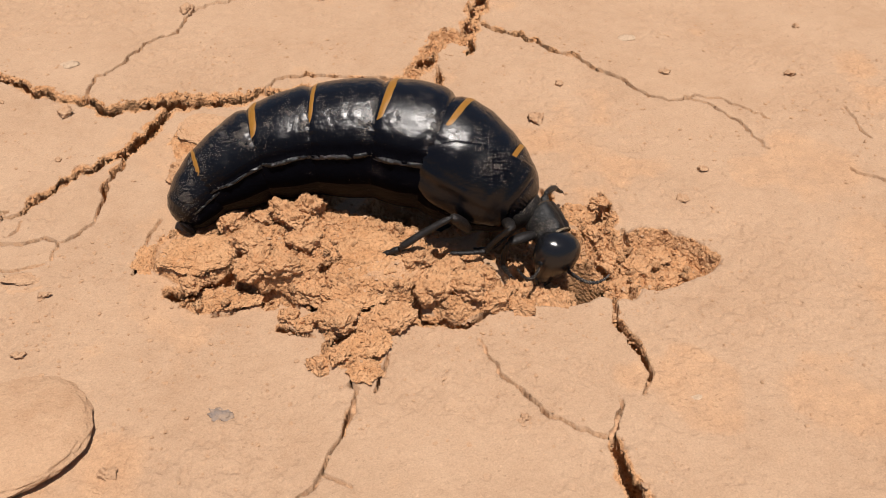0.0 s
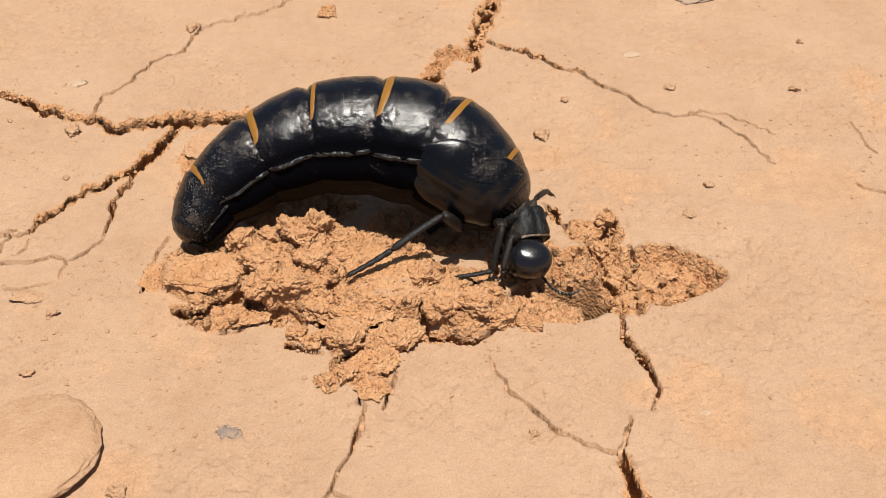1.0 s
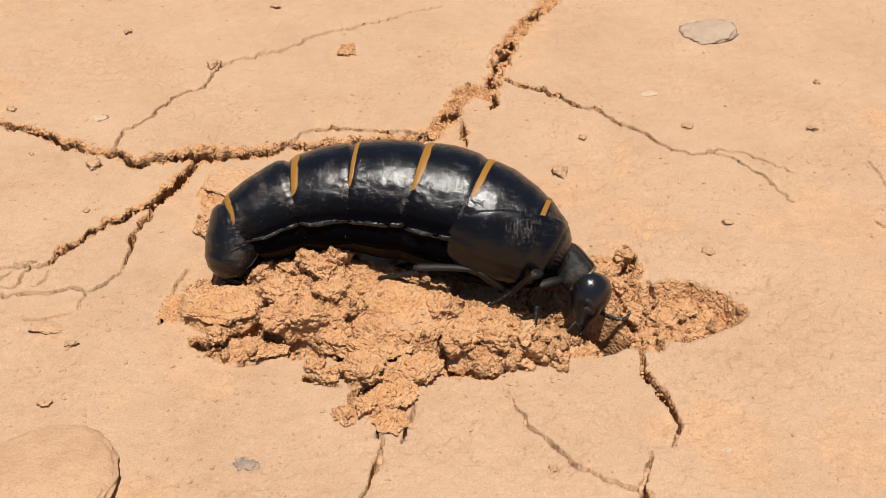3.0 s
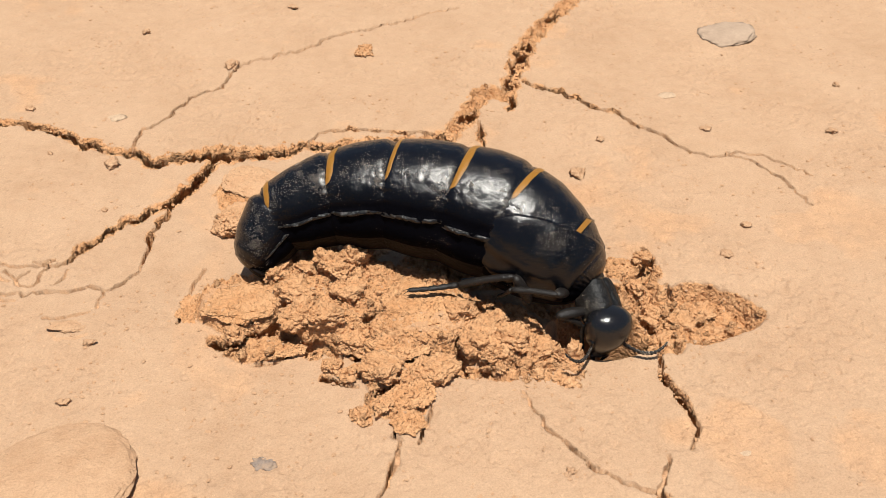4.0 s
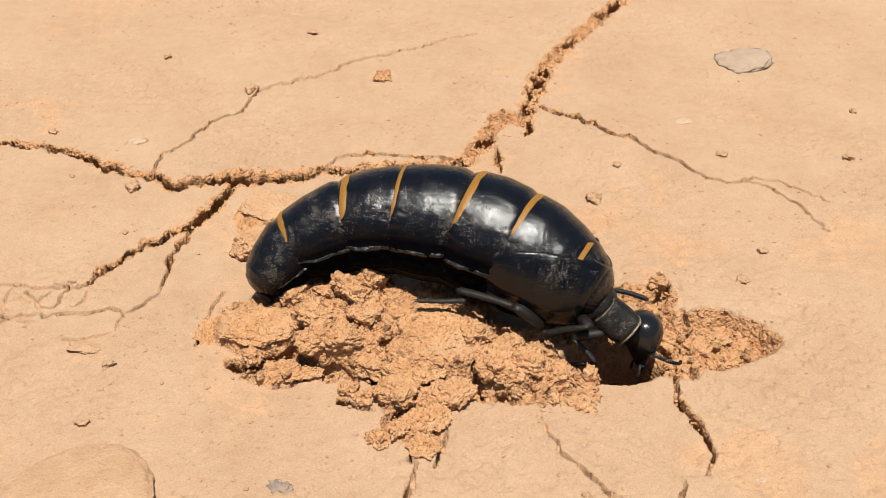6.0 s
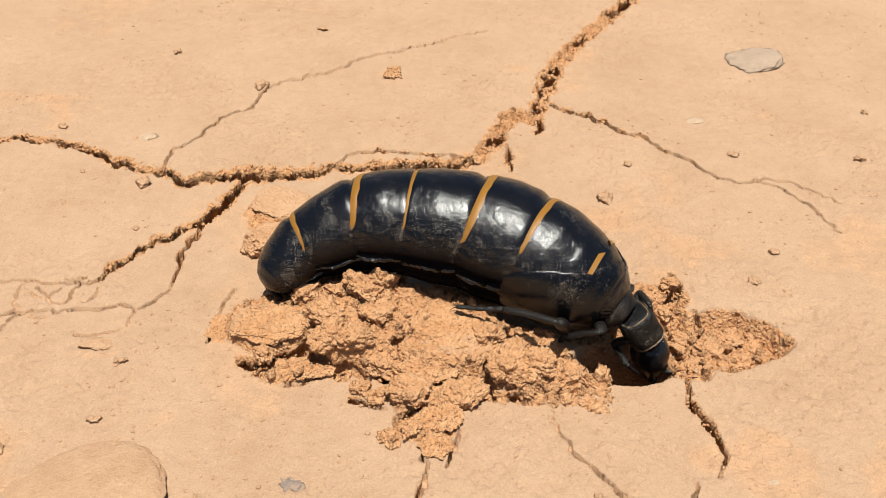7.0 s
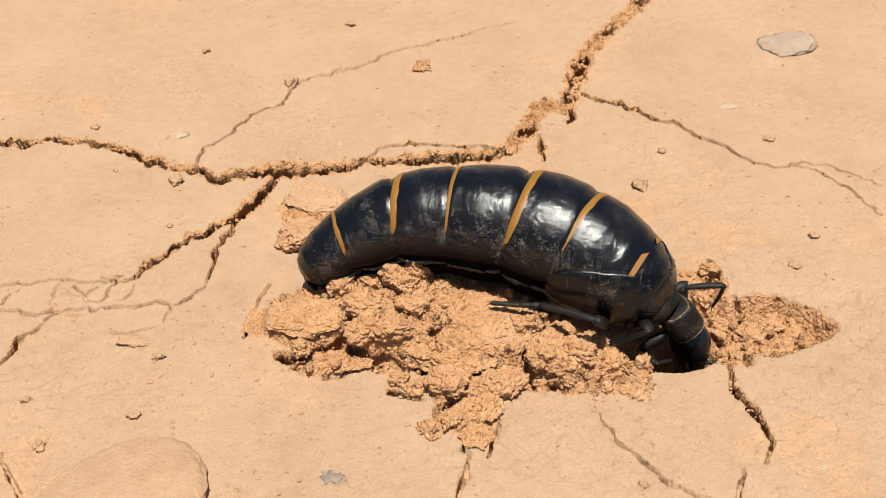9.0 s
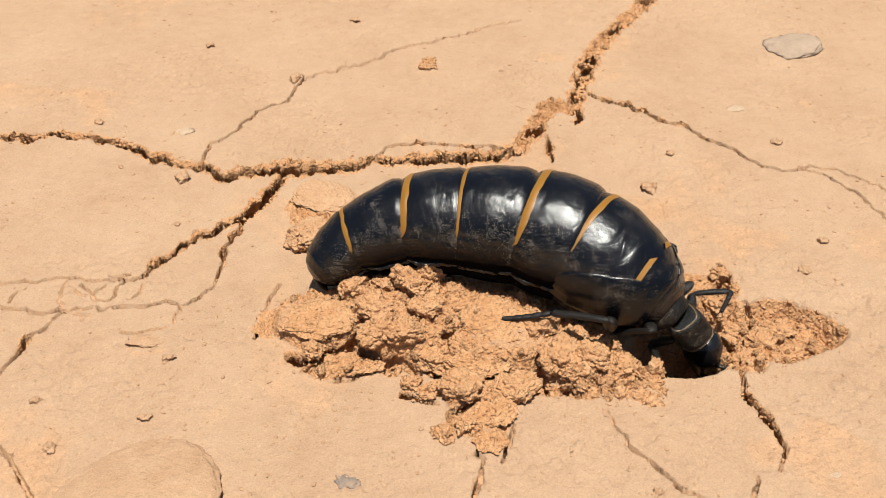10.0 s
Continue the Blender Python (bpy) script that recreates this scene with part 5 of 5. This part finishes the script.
stance(9, 4, [(-12.0, -9.8, 5.0), (-7.2, -7.5, 7.7), (0.7, -5.6, 10.5), (8.0, -6.2, 11.2), (16.8, -7.7, 11.4), (24.2, -10.4, 10.3), (34.9, -16.9, 6.5), (37.8, -16.8, 3.5), (40.3, -14.9, -3.5), (40.6, -15.6, -7.5)],
       [(27.8, -20.1, 4.5), (26.3, -23.6, 8.6), (19.4, -19.1, 7.1), (12.6, -17.7, 6.2)],
       [(32.6, -18.1, 3.9), (33.2, -23.0, 6.5), (29.4, -20.9, 1.8), (27.7, -16.7, -0.3)],
       [(36.4, -18.2, 1.9), (32.8, -19.0, -0.7), (34.4, -22.9, 0.8), (37.1, -20.4, -1.0)],
       [(38.3, -15.1, 2.0), (38.3, -15.3, 7.1), (43.3, -15.9, 8.1), (42.4, -15.2, 3.7)])
stance(9.5, 3, [(-12.4, -9.4, 5.0), (-7.7, -6.7, 8.0), (0.2, -5.4, 10.4), (7.8, -5.8, 11.2), (16.6, -7.1, 11.5), (24.7, -9.9, 10.4), (36.0, -16.6, 6.5), (38.9, -17.1, 3.5), (40.9, -14.9, -3.5), (41.2, -15.3, -7.5)],
       [(28.7, -19.7, 4.4), (26.3, -22.9, 8.3), (19.7, -18.3, 6.0), (12.8, -18.0, 6.5)],
       [(33.7, -17.8, 3.9), (33.2, -22.4, 6.7), (29.4, -21.1, 1.9), (27.6, -16.7, 0.3)],
       [(37.5, -18.4, 1.9), (34.6, -16.3, -0.9), (34.8, -20.7, 0.2), (36.4, -19.0, -3.0)],
       [(39.4, -15.3, 2.0), (40.5, -10.5, 3.3), (45.5, -11.1, 4.4), (43.5, -15.2, 4.0)])
stance(10, 3, [(-12.3, -9.5, 5.0), (-7.8, -6.9, 7.9), (0.1, -5.4, 10.5), (7.7, -6.0, 11.2), (16.4, -7.3, 11.6), (23.4, -9.8, 10.7), (34.3, -17.0, 6.5), (37.2, -17.5, 3.5), (40.4, -14.8, -3.5), (40.8, -15.2, -7.5)],
       [(26.9, -19.7, 4.5), (26.2, -23.1, 9.0), (19.1, -19.4, 6.7), (12.4, -18.7, 4.8)],
       [(31.9, -18.0, 3.9), (31.8, -22.6, 7.0), (28.2, -19.1, 3.2), (27.7, -15.0, 0.4)],
       [(35.7, -18.7, 1.9), (33.0, -16.6, -1.0), (33.5, -20.9, 0.1), (35.2, -19.6, -3.3)],
       [(37.7, -15.7, 2.0), (38.9, -10.9, 3.2), (43.9, -11.5, 4.3), (41.8, -15.6, 3.9)])


def along(a, b, up, at=None):
    """A pose at a (or at), x towards b, z as near to up as it can be."""
    x = (b - a).normalized()
    y = up.cross(x).normalized()
    z = x.cross(y)
    m = Matrix((x, y, z)).transposed().to_4x4()
    m.translation = ((a if at is None else at) - BASE) * MM
    return m


def motions():
    rows = {}

    def key(ob, t, m):
        rows.setdefault(ob, []).append((t, m))

    for t, roll, p, feet in STANCES:
        up = Vector((0, math.sin(radians(roll)), math.cos(radians(roll))))
        for i, ob in enumerate(segments):
            seg = SEGMENTS[i]
            a, b = p[i], p[i + 1]
            middle = (a + b) / 2
            if i == 0:
                middle = middle + (p[2] - p[0]).normalized() * 1.0
            m = along(a, b, up, middle - (b - a).normalized() * seg.length / 2)
            key(ob, t, m)
        key(neck, t, along(p[5], p[7], up, p[6]))
        key(thorax, t, along(p[6], p[8], up, p[7] + (p[8] - p[6]).normalized() * 0.2))
        face = (p[9] - p[8]).normalized()
        out = (p[8] - p[7]).normalized()
        key(head, t, along(p[8], p[8] + face, out + up * 0.3 + Vector((0.0, -0.25, 0.0)), p[8]))
        side = up.cross((p[6] - p[5]).normalized()).normalized()
        chains = [(legs[k], [Vector(q) for q in feet[k]]) for k in ("hind", "mid", "fore", "far")]
        for k in ("hind", "mid"):
            flip = []
            for q in feet[k]:
                d = Vector(q) - p[6]
                flip.append(Vector(q) - side * (2 * d.dot(side)))
            chains.append((far_pairs[k], flip))
        for (leg, shin, foot), q in chains:
            m0 = along(q[0], q[1], Vector((0, 0, 1)))
            key(leg, t, m0)
            inv = m0.inverted()
            key(shin, t, inv @ along(q[1], q[2], Vector((0, 0, 1))))
            key(foot, t, inv @ along(q[2], q[3], Vector((0, 0, 1))))
    for ob, r in rows.items():
        walk(ob, r)
    for ob, a, b, turn, t in lumps_moved:
        m0 = pose(*(a * MM), *turn)
        m1 = pose(*(b * MM), turn[0] + 40, turn[1], turn[2])
        mid = pose(*((a + b) / 2 * MM + Vector((0, 0, 0.003))), turn[0] + 20, turn[1], turn[2])
        walk(ob, [(0, m0), (t, m0), (t + 0.2, mid), (t + 0.4, m1), (10, m1)])


motions()
